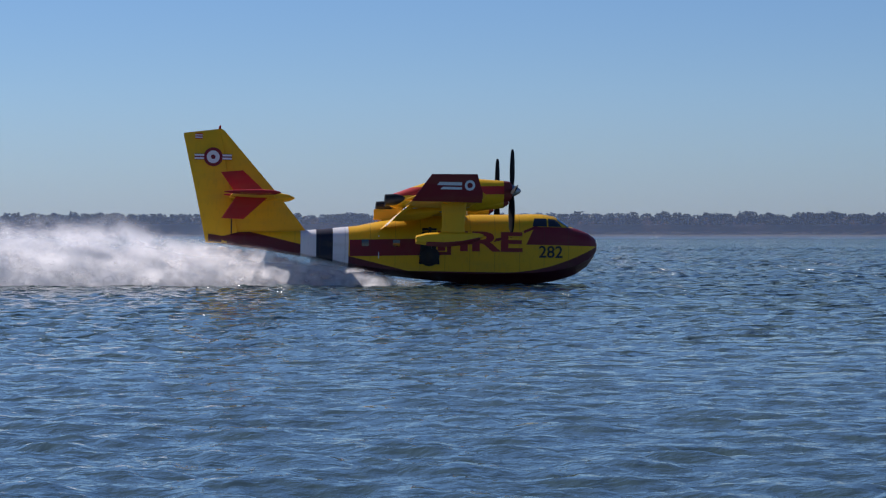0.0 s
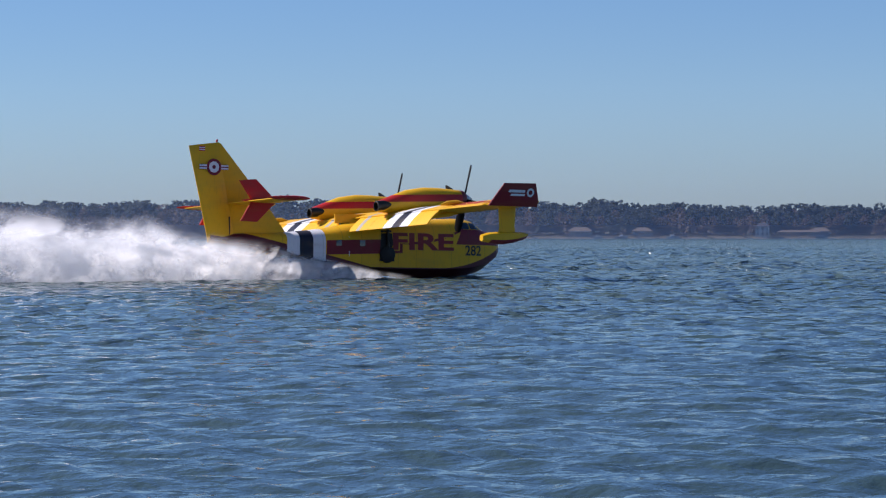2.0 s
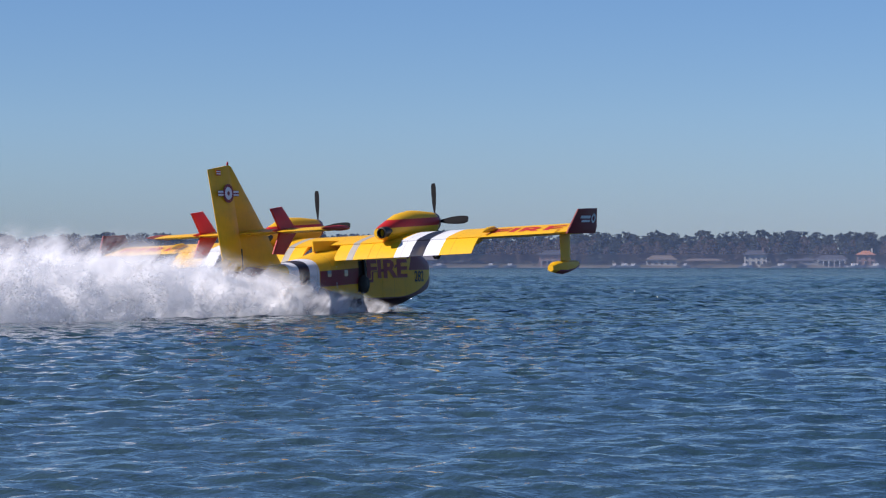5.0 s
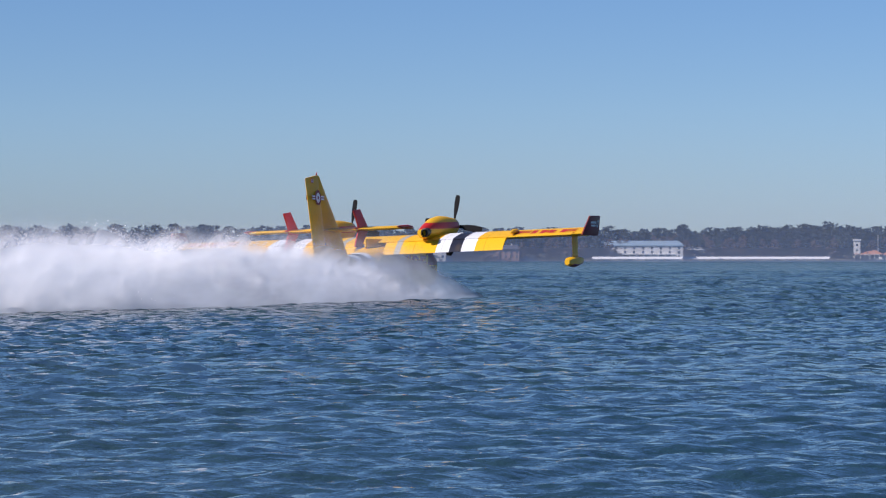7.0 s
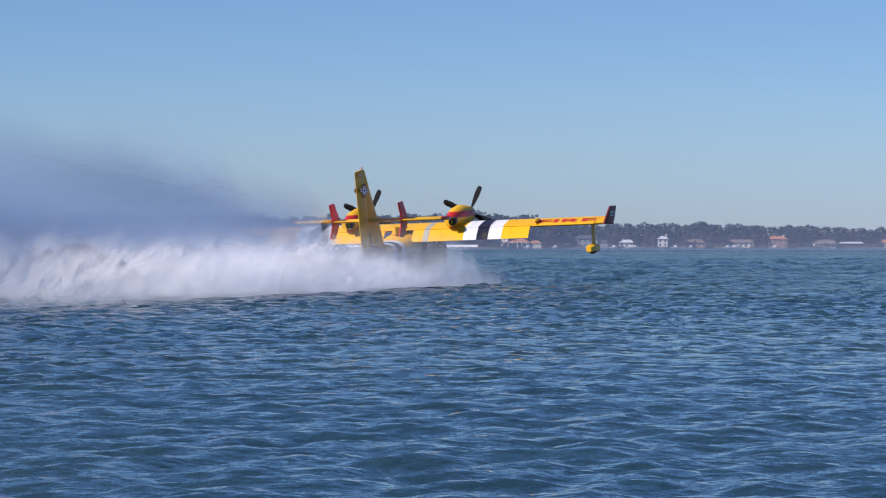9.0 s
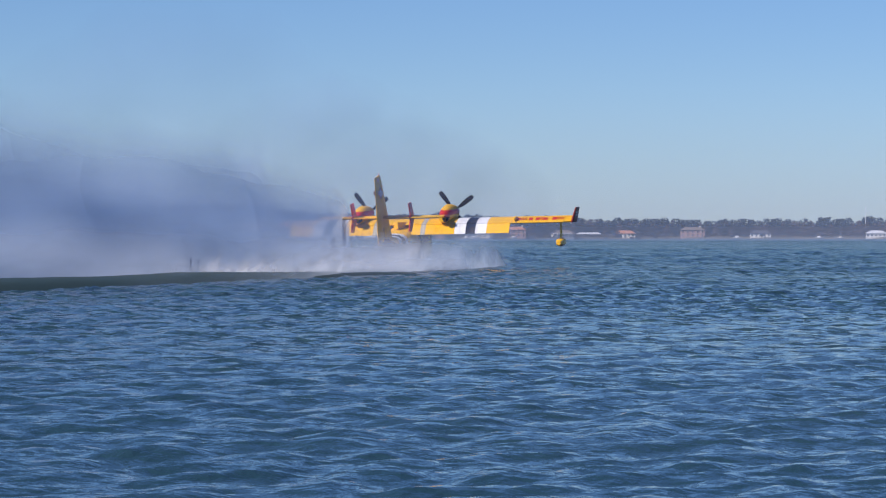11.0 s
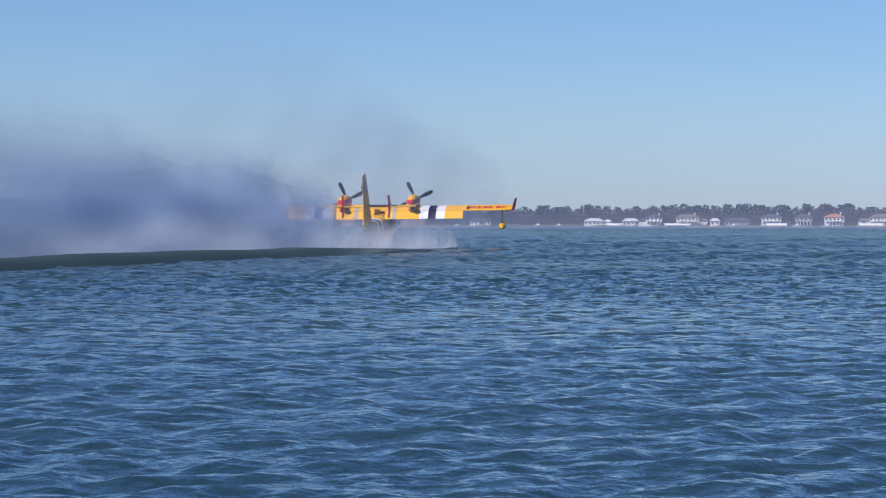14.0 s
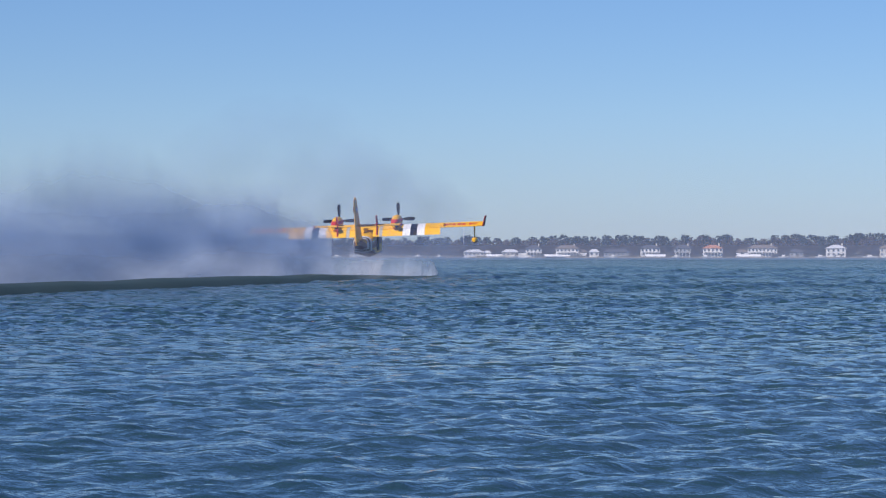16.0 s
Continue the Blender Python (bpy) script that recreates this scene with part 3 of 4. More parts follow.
                pts.append((xx, th / 2 * (math.sin(math.pi * min(1, 0.08 + u * 0.9) ** 0.6) + 0.06), zz))
            rings.append(pts + [(x, -y, zz) for x, y, zz in pts[::-1]])
        return lofted(name, rings, mat)
    fm = part("fin", fin_mesh("fin", (-4.4, -4.85, -6.3, -8.90, -9.05), (-8.22, -8.34, -8.68, -9.22, -9.24), M["yellow"]), plane, "tall swept yellow tail fin")
    rd = part("rudder", fin_mesh("rudder", (-8.10, -8.22, -8.56, -9.08, -9.10), (-9.72, -9.84, -10.24, -10.86, -10.86), M["yellow"]), plane)
    part("rudder_hinge", box_mesh("rudder_hinge", (-8.52, -0.24, 2.2), (-8.46, 0.24, 3.3), M["navy"]), rd)
    part("bullet_fairing", tube("bullet_fairing", [(-5.45, 0, 4.08, 0.03, 0.03), (-5.7, 0, 4.08, 0.16, 0.16), (-6.2, 0, 4.08, 0.25, 0.25), (-7.2, 0, 4.08, 0.25, 0.24), (-8.0, 0, 4.08, 0.12, 0.12)], M["yellow"], 14), plane)
    part("beacon", tube("beacon", [(-9.06, 0, 7.47, 0.03, 0.07), (-9.12, 0, 7.46, 0.035, 0.10), (-9.18, 0, 7.43, 0.02, 0.04)], M["red"], 8), plane, "small red beacon")
    for s in (-1, 1):
        y = s * 0.185
        disc = lambda r, yy, n=24: [(-9.42 + r * math.cos(2 * math.pi * k / n), yy, 6.0 + r * math.sin(2 * math.pi * k / n)) for k in range(n)]
        rnd = part("roundel", mesh_of("roundel", disc(0.46, s * 0.20), [tuple(range(24))], [M["maroon"]], False), fm, "maroon disc with white ring")
        ring = disc(0.31, s * 0.207) + disc(0.11, s * 0.207)
        part("roundel_ring", mesh_of("roundel_ring", ring, [(k, (k + 1) % 24, 24 + (k + 1) % 24, 24 + k) for k in range(24)], [M["white"]], False), rnd, "white ring")
        for side in (-1, 1):
            for z0, z1, mt, off in ((5.86, 6.14, "maroon", 0.196), (6.03, 6.12, "white", 0.202), (5.88, 5.97, "white", 0.202)):
                x0, x1 = sorted((-9.42 + side * 0.44, -9.42 + side * 0.90))
                part("roundel_bar", mesh_of("roundel_bar", [(x0, s * off, z0), (x1, s * off, z0), (x1, s * off, z1), (x0, s * off, z1)], [(0, 1, 2, 3)], [M[mt]], False), rnd)
        for k in range(5):
            z = 6.86 + 0.055 * k
            part("flag_bar", mesh_of("flag_bar", [(-10.3, s * 0.135, z), (-9.95, s * 0.15, z), (-9.95, s * 0.15, z + 0.05), (-10.3, s * 0.135, z + 0.05)], [(0, 1, 2, 3)], [M["red"] if k % 2 == 0 else M["white"]], False), rd)
    for x, z, hgt in ((5.2, 3.5, 0.45), (-1.2, 3.05, 0.35)):
        part("antenna", box_mesh("antenna", (x - 0.12, -0.012, z - 0.05), (x, 0.012, z + hgt), M["white"]), plane, "thin blade antenna")
    return plane


boat = flying_boat()


# ---- the far shore ----
def at(az, r):
    return r * math.sin(radians(az)), r * math.cos(radians(az))


# bearing, distance of the waterline, height of the woods, share of bare trees
SHORE = [(-30, 2600, 20.1, 0.2), (-9, 2500, 18.9, 0.2), (6, 2400, 18.9, 0.25), (12, 2300, 18.9, 0.2), (14.4, 2200, 18.9, 0.2), (15.2, 1700, 19.9, 0.3),
         (20, 1600, 21.0, 0.45), (25, 1600, 22.5, 0.3), (31, 1650, 19.0, 0.3), (37, 1700, 19.2, 0.75), (42, 1700, 19.2, 0.5), (48, 1600, 18.0, 0.4),
         (55, 1500, 18.0, 0.4), (62, 1550, 18.5, 0.45), (66, 1800, 20.0, 0.3), (69, 1900, 22.5, 0.15), (70.1, 1900, 24.0, 0.1), (71.3, 1950, 19.0, 0.15), (72.2, 2000, 17.0, 0.2),
         (74.5, 2100, 17.0, 0.3), (79, 2300, 14.4, 0.3), (82, 2200, 14.4, 0.5), (86, 2000, 15.0, 0.7), (91, 2000, 15.0, 0.7), (115, 2100, 16.8, 0.4)]


def shore(az):
    cols = list(zip(*SHORE))
    return [float(np.interp(az, cols[0], c)) for c in cols[1:]]


def land():
    """Low banks round the lake, rising a little inland."""
    rows = []
    azs = [x * 0.5 for x in range(-60, 231)]
    for az in azs:
        d, h, b = shore(az)
        w = 6 * noise.noise((az * 1.7, 3, 1))
        rows.append([(*at(az, d + w + o), z) for o, z in ((-4, -0.6), (0, 0.25), (8, 0.9), (30, 1.6), (150, 3.0), (900, 9.0))])
    n = len(rows[0])
    v, f = loft(rows, closed=False, caps=False)
    idx = [0 if k % (n - 1) < 1 else 1 for k in range(len(f))]
    me = mesh_of("ground", v, f, [M["sand"], M["earth"]], True, idx)
    tagged(new("ground", me), "low grassy lake bank with a strip of sand", "ground", kind="structure")


land()


CLUMP_F = [(0, 1, 2), (0, 2, 3)]


def clump(rng, squash=1.0):
    """An uneven small spray of leaves or twigs: two facets with a bend between them."""
    a = rng.normal(size=3)
    b = np.cross(a, rng.normal(size=3))
    a, b = a / np.linalg.norm(a), b / np.linalg.norm(b)
    v = np.array([a * 1.1, b * 0.8, -a * 0.9, -b * 0.7]) * rng.uniform(0.6, 1.3, (4, 1)) + rng.uniform(-0.25, 0.25, (4, 3))
    v[:, 2] *= squash
    return v


SPRIGS = [clump(np.random.default_rng(900 + k)) for k in range(500)]


def sprig(rng, squash):
    return SPRIGS[rng.integers(500)] * np.array([1, 1, squash])


def woods(name, a0, a1, label, seed, step=5.4, rows=4):
    """Mixed pines and bare trees along a stretch of the bank."""
    rng = np.random.default_rng(seed)
    V, Fc, I = [], [], []
    n = 0

    def add(v, f, m):
        nonlocal n
        V.append(v)
        Fc.extend([tuple(k + n for k in q) for q in f])
        I.extend([m] * len(f))
        n += len(v)

    for row in range(rows):
        az = a0
        while az < a1:
            d, h, bare = shore(az)
            az += math.degrees(step * rng.uniform(0.5, 1.6) / d)
            r = d + 26 + row * 22 + rng.uniform(-8, 8)
            x, y = at(az, r)
            z0 = 1.2 + row * 0.5
            is_bare = rng.random() < bare * (2.0 - 0.5 * row) * (0.55 + 0.9 * (noise.noise((az * 0.9, 7, seed)) + 0.5))
            lump = 0.93 + 0.16 * noise.noise((az * 1.3, row, 2.0)) + 0.12 * noise.noise((az * 5.0, row, 5.0))
            H = h * lump * rng.uniform(0.95, 1.04) * min(0.95, 0.70 + 0.13 * row) * (0.86 if is_bare else 1.0)
            tr = 0.018 * H
            add(np.array([(x - tr, y, z0 - 1), (x + tr, y - tr, z0 - 1), (x + tr, y + tr, z0 - 1), (x, y, z0 + H * 0.9)]), [(0, 1, 3), (1, 2, 3), (2, 0, 3)], 2)
            k = 160
            wide = H * (0.36 if not is_bare else 0.33) * (1.25 if row == 3 else 1.0)
            low = 0.14 if not is_bare else 0.10
            for c in range(k):
                u = (c + 0.5) / k
                prof = (1.0 - 0.62 * u ** 2.4) if not is_bare else math.sin(math.pi * (0.18 + 0.75 * u))
                a = rng.uniform(0, 6.28)
                q = wide * prof * rng.random() ** 0.42
                size = wide * rng.uniform(0.16, 0.33) * (0.5 + 0.6 * prof)
                add(sprig(rng, 0.7) * size + np.array([x + q * math.cos(a), y + q * math.sin(a), z0 + H * (low + (0.97 - low) * u)]), CLUMP_F, 1 if is_bare else 0)
            if row == 0 and rng.random() < (0.3 if az < 45 else 0.65):
                s, rr = rng.uniform(1.2, 3.0), d + rng.uniform(1, 5)
                [add(sprig(rng, 0.8) * s * 0.6 + np.array([*at(az, rr), 0.8 + s * 0.4]) + rng.uniform(-0.6, 0.6, 3) * s, CLUMP_F, 0 if rng.random() < 0.6 else 1) for _ in range(6)]
            if row < 2:
                s = rng.uniform(1.6, 3.6)
                [add(sprig(rng, 0.8) * s * 0.6 + np.array([x, y - 6, z0 + s * 0.4]) + rng.uniform(-0.9, 0.9, 3) * s, CLUMP_F, 0 if rng.random() < 0.5 else 1) for _ in range(7)]
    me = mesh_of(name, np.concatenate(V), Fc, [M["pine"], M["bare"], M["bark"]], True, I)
    tagged(new(name, me), label, "woods", kind="stuff")


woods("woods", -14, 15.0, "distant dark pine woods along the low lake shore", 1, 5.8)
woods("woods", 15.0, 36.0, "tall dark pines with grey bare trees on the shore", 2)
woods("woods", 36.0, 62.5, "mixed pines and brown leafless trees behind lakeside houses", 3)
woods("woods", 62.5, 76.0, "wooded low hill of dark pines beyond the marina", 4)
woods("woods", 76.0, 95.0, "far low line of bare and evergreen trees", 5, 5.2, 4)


# ---- houses, docks and boats along the shore ----
HOUSE = {
    "cream": plain("cream_render", (0.70, 0.66, 0.58), 0.8, scale=0.4), "white": plain("white_siding", (0.80, 0.79, 0.76), 0.7, scale=0.4), "grey": plain("grey_siding", (0.36, 0.37, 0.38), 0.8, scale=0.4),
    "pink": plain("pink_brick", (0.42, 0.27, 0.23), 0.85, scale=0.4), "slate": plain("dark_slate", (0.10, 0.10, 0.12), 0.7, scale=0.5), "shingle": plain("brown_shingle", (0.22, 0.18, 0.15), 0.85, scale=0.5),
    "tile": plain("orange_roof_tile", (0.52, 0.24, 0.14), 0.8, scale=0.5), "pale": plain("pale_metal_roof", (0.72, 0.73, 0.74), 0.5, scale=0.3), "pane": Graph("window_pane").done((0.03, 0.04, 0.05), 0.08),
    "bright": plain("white_canvas", (0.86, 0.86, 0.85), 0.8, vary=0.06, scale=0.3), "wood": plain("weathered_dock_wood", (0.30, 0.26, 0.22), 0.9, scale=1.0), "blue": plain("blue_metal_roof", (0.30, 0.40, 0.48), 0.5, scale=0.3),
}


def hip_roof(name, w, d, z, rise, mat, eave=0.6, ridge=0.5):
    a, b, r = w / 2 + eave, d / 2 + eave, (w / 2) * ridge
    v = [(-a, -b, z), (a, -b, z), (a, b, z), (-a, b, z), (-a, -b, z + 0.25), (a, -b, z + 0.25), (a, b, z + 0.25), (-a, b, z + 0.25), (-r, 0, z + rise), (r, 0, z + rise)]
    f = [(3, 2, 1, 0), (0, 1, 5, 4), (1, 2, 6, 5), (2, 3, 7, 6), (3, 0, 4, 7), (4, 5, 9, 8), (6, 7, 8, 9), (5, 6, 9), (7, 4, 8)]
    return mesh_of(name, v, f, [mat], False)


PANE = {}


def house(az, back, w, d, storeys, wall, roof, label, bays=4, porch=False, ridge=0.5, wing=0.0, chimney=True):
    """A lakeside house whose front looks over the water."""
    dist = shore(az)[0] + back
    x, y = at(az, dist)
    h = 2.6 * storeys
    ob = tagged(new("house"), label, "house", "houses on the far shore")
    ob.matrix_basis = pose(x, y, 1.1, 0, 0, -az)
    body = part("wall", box_mesh("wall", (-w / 2, -d / 2, -1.5), (w / 2, d / 2, h), HOUSE[wall]), ob)
    rf = part("roof", hip_roof("roof", w, d, h, 1.2 + 0.16 * d, HOUSE[roof], 0.6, ridge), ob)
    if chimney:
        part("chimney", box_mesh("chimney", (w * 0.28, -0.5, h), (w * 0.28 + 0.9, 0.5, h + 3.4), HOUSE["cream" if wall != "cream" else "pink"]), rf)
    if "pane" not in PANE:
        PANE["pane"] = box_mesh("window", (-0.55, -0.06, -0.65), (0.55, 0.06, 0.65), HOUSE["pane"])
        PANE["trim"] = box_mesh("window_frame", (-0.68, -0.04, -0.78), (0.68, 0.04, 0.78), HOUSE["white"])
    for st in range(storeys):
        for k in range(bays):
            px = (k + 0.5) / bays * w - w / 2
            fr = part("window_frame", PANE["trim"], ob, "", pose(px, -d / 2 - 0.04, st * 2.6 + 1.35))
            part("window", PANE["pane"], fr, "", pose(0, -0.06, 0))
    if porch:
        part("porch_roof", box_mesh("porch_roof", (-w * 0.42, -d / 2 - 2.4, 2.45), (w * 0.42, -d / 2 - 0.1, 2.7), HOUSE["white"], 0.05), ob)
        for k in range(bays + 1):
            px = (k / bays - 0.5) * w * 0.8
            part("column", box_mesh("column", (px - 0.2, -d / 2 - 2.3, -1.2), (px + 0.2, -d / 2 - 1.9, 2.45), HOUSE["white"]), ob)
    if wing:
        s = 1 if wing > 0 else -1
        part("wing_wall", box_mesh("wing_wall", (min(s * w / 2, s * w / 2 + wing), -d * 0.4, -1.5), (max(s * w / 2, s * w / 2 + wing), d * 0.4, h - 2.6 if storeys > 1 else h - 0.6), HOUSE[wall]), ob)
        me = hip_roof("wing_roof", abs(wing), d * 0.8, h - 2.6 if storeys > 1 else h - 0.6, 2.0, HOUSE[roof], 0.4)
        part("wing_roof", me, ob, "", pose(s * w / 2 + wing / 2, 0, 0))
    return ob


def slope_mesh(name, length, y0, z0, y1, z1, mat):
    """A thin slab that rises from front to back."""
    a, t = length / 2, 0.12
    v = [(s * a, y, z + o) for s in (-1, 1) for y, z in ((y0, z0), (y1, z1)) for o in (-t, 0)]
    return mesh_of(name, v, [(0, 4, 5, 1), (1, 5, 7, 3), (3, 7, 6, 2), (2, 6, 4, 0), (0, 1, 3, 2), (4, 6, 7, 5)], [mat], False)


def dock(az, length, out, roof, label, width=2.4, tall=3.2):
    """A jetty along the bank on posts, with or without a boat shelter's roof."""
    x, y = at(az, shore(az)[0] - out)
    ob = tagged(new("dock"), label, "dock", "docks on the far shore")
    ob.matrix_basis = pose(x, y, 0, 0, 0, -az)
    part("deck", box_mesh("deck", (-length / 2, -width / 2, 0.55), (length / 2, width / 2, 0.85), HOUSE["pale" if roof == "low" else "wood"]), ob)
    n = max(2, min(12, int(length / 5)))
    for k in range(n + 1):
        px = (k / n - 0.5) * (length - 0.4)
        part("post", box_mesh("post", (px - 0.14, -width / 2 - 0.28, -1.5), (px + 0.14, -width / 2, tall if roof and roof != "low" else 1.3), HOUSE["wood"]), ob)
    if roof == "low":
        part("canopy", slope_mesh("canopy", length, -width / 2 - 0.1, 0.95, width / 2 + 0.3, 2.3, HOUSE["bright"]), ob, "bright white sloping canopy")
    elif roof:
        part("shelter_roof", hip_roof("shelter_roof", length, width + 3, tall, 1.3, HOUSE[roof], 0.3, 0.8), ob)
    return ob


def motorboat(az, out, size, label):
    x, y = at(az, shore(az)[0] - out)
    ob = tagged(new("motorboat"), label, "boat", "boats at the far shore")
    ob.matrix_basis = pose(x, y, 0, 0, 0, -az)
    rings = [[(s * size, -wd, 0.9 + sh), (s * size, -wd * 0.8, 0.1), (s * size, 0, -0.15), (s * size, wd * 0.8, 0.1), (s * size, wd, 0.9 + sh)] for s, wd, sh in ((-0.5, 1.1, 0), (-0.1, 1.25, 0.05), (0.3, 0.9, 0.25), (0.5, 0.08, 0.45))]
    part("hull", lofted("hull", rings, HOUSE["white"]), ob)
    part("cabin", box_mesh("cabin", (-0.2 * size, -0.8, 0.8), (0.15 * size, 0.8, 2.0), HOUSE["white"], 0.15), ob)
    part("windshield", box_mesh("windshield", (0.15 * size, -0.7, 1.2), (0.15 * size + 0.12, 0.7, 1.8), HOUSE["pane"]), ob)
    return ob


HOUSES = [  # bearing, set back, width, depth, storeys, wall, roof, label, bays, porch, ridge, wing
    (28.4, 8, 16, 10, 1, "cream", "shingle", "low cream lake house with a pale shingle roof", 4, True, 0.6, 0),
    (29.6, 12, 14, 9, 1, "cream", "shingle", "low cream lake house with a brown roof", 3, False, 0.5, 0),
    (31.9, 6, 10, 9, 2, "white", "slate", "narrow white two-storey house by the water", 3, False, 0.4, 0),
    (33.0, 14, 14, 9, 1, "grey", "shingle", "grey bungalow under pines", 3, False, 0.5, 0),
    (34.9, 10, 20, 11, 1, "cream", "blue", "long house with a blue metal roof", 5, False, 0.8, 0),
    (39.5, 12, 20, 10, 1, "cream", "pale", "wide cream house with a bright pale roof", 6, True, 0.8, -12),
    (39.95, 26, 17, 9, 2, "cream", "pale", "bright-roofed house set behind lakeside trees", 6, False, 0.95, 0),
    (40.9, 10, 22, 9, 1, "white", "pale", "long low white boat shed", 5, False, 0.9, 0),
    (41.4, 8, 15, 10, 2, "pink", "shingle", "pink brick house at the water's edge", 4, False, 0.5, 0),
    (43.3, 8, 10, 9, 2, "pink", "slate", "narrow brick house among pines", 3, False, 0.4, 0),
    (43.9, 9, 14, 9, 2, "white", "pale", "white gabled lake house among pines", 3, False, 0.6, 0),
    (46.0, 10, 18, 10, 1, "cream", "shingle", "cream bungalow with a porch", 4, True, 0.6, 0),
    (48.5, 10, 16, 10, 2, "grey", "slate", "grey two-storey lake house", 4, False, 0.5, 8),
    (51.0, 10, 18, 10, 1, "white", "shingle", "white ranch house on the bank", 5, False, 0.6, 0),
    (53.5, 10, 18, 10, 2, "pink", "slate", "brick lake house with a slate roof", 4, True, 0.5, 0),
    (55.6, 10, 20, 10, 1, "cream", "shingle", "cream ranch house behind its dock", 5, False, 0.6, 0),
    (57.4, 9, 15, 10, 2, "cream", "slate", "cream two-storey house with a dark roof", 4, False, 0.5, 0),
    (58.85, 9, 22, 11, 1, "grey", "slate", "wide grey house with white posts", 5, True, 0.6, -9),
    (59.5, 12, 12, 9, 2, "pink", "tile", "small house with an orange tiled roof", 3, False, 0.3, 0),
    (61.2, 12, 28, 11, 1, "grey", "shingle", "long low house with a brown roof", 6, False, 0.8, 0),
    (62.5, 9, 18, 11, 2, "white", "pale", "white house with a pale gabled roof", 4, False, 0.4, -8),
    (63.8, 12, 28, 12, 2, "pink", "slate", "long red brick waterfront building", 7, False, 0.9, 0),
    (66.3, 16, 84, 16, 3, "white", "blue", "long white colonnaded waterfront clubhouse", 12, True, 0.92, 0),
    (67.5, 24, 20, 10, 2, "cream", "pale", "cream house with a white roof on the slope", 5, False, 0.6, 0),
    (70.85, 10, 24, 12, 1, "cream", "tile", "low villa with an orange roof", 5, True, 0.6, 10),
    (72.2, 8, 22, 11, 2, "grey", "slate", "dark lake house with white gables", 5, False, 0.4, 9),
    (73.0, 8, 12, 8, 1, "white", "pale", "small white boathouse by the water", 3, False, 0.6, 0),
    (73.7, 12, 9, 8, 2, "white", "pale", "bright white narrow house", 2, False, 0.3, 0),
    (74.3, 9, 20, 10, 1, "pink", "shingle", "low brick house on the bank", 5, False, 0.6, 0),
    (75.2, 10, 24, 10, 1, "cream", "shingle", "cream bungalow by the lake", 5, False, 0.7, 0),
    (75.9, 9, 18, 10, 2, "pink", "tile", "pinkish villa with a tiled roof", 4, False, 0.5, 0),
    (76.8, 9, 22, 10, 1, "white", "shingle", "white lake house with a brown roof", 5, True, 0.6, 0),
    (78.0, 9, 20, 10, 1, "cream", "tile", "cream villa with an orange roof", 5, False, 0.5, 0),
    (79.3, 10, 24, 10, 2, "pink", "shingle", "brick waterfront house with shingle roof", 5, False, 0.6, 0),
    (80.6, 9, 20, 10, 1, "white", "slate", "white house on the far bank", 5, False, 0.6, 0),
    (82.8, 9, 22, 10, 1, "white", "pale", "low white lake house on the bank", 5, False, 0.5, 8),
    (83.5, 9, 18, 10, 1, "cream", "pale", "low cream lake house on the bank", 4, False, 0.5, 0),
    (83.95, 8, 17, 11, 2, "white", "slate", "white mansion with a steep dark roof", 4, True, 0.3, -8),
    (84.6, 8, 24, 12, 2, "white", "shingle", "large white mansion with tall windows", 6, True, 0.5, 9),
    (85.12, 8, 10, 9, 1, "white", "pale", "white garage beside a dark house", 2, False, 0.5, 0),
    (85.55, 12, 26, 12, 1, "grey", "slate", "low house under a broad dark roof", 6, False, 0.7, 0),
    (86.2, 8, 20, 11, 2, "white", "slate", "white and dark two-storey mansion", 5, True, 0.4, 0),
    (86.82, 8, 17, 11, 2, "grey", "slate", "grey mansion with white balconies", 4, True, 0.4, 0),
    (87.4, 8, 20, 12, 2, "white", "tile", "white villa with an orange tiled roof", 5, True, 0.3, 0),
    (88.35, 8, 30, 12, 2, "white", "shingle", "broad white villa with many windows", 8, True, 0.6, -12),
    (89.0, 9, 14, 10, 1, "grey", "slate", "small grey lake house on the bank", 3, False, 0.5, 0),
    (89.75, 8, 20, 11, 2, "white", "pale", "white house with a curved pale roof", 4, False, 0.3, 0),
    (90.75, 8, 18, 10, 2, "cream", "shingle", "cream lake house behind bare trees", 4, False, 0.5, 0),
]
for az, back, w, d, st, wall, roof, label, bays, porch, ridge, wing in HOUSES:
    small = 0.66 if az > 82 else 0.78
    house(az, back, w * small, d * small, st, wall, roof, label, bays, porch, ridge, wing * small, st > 1)

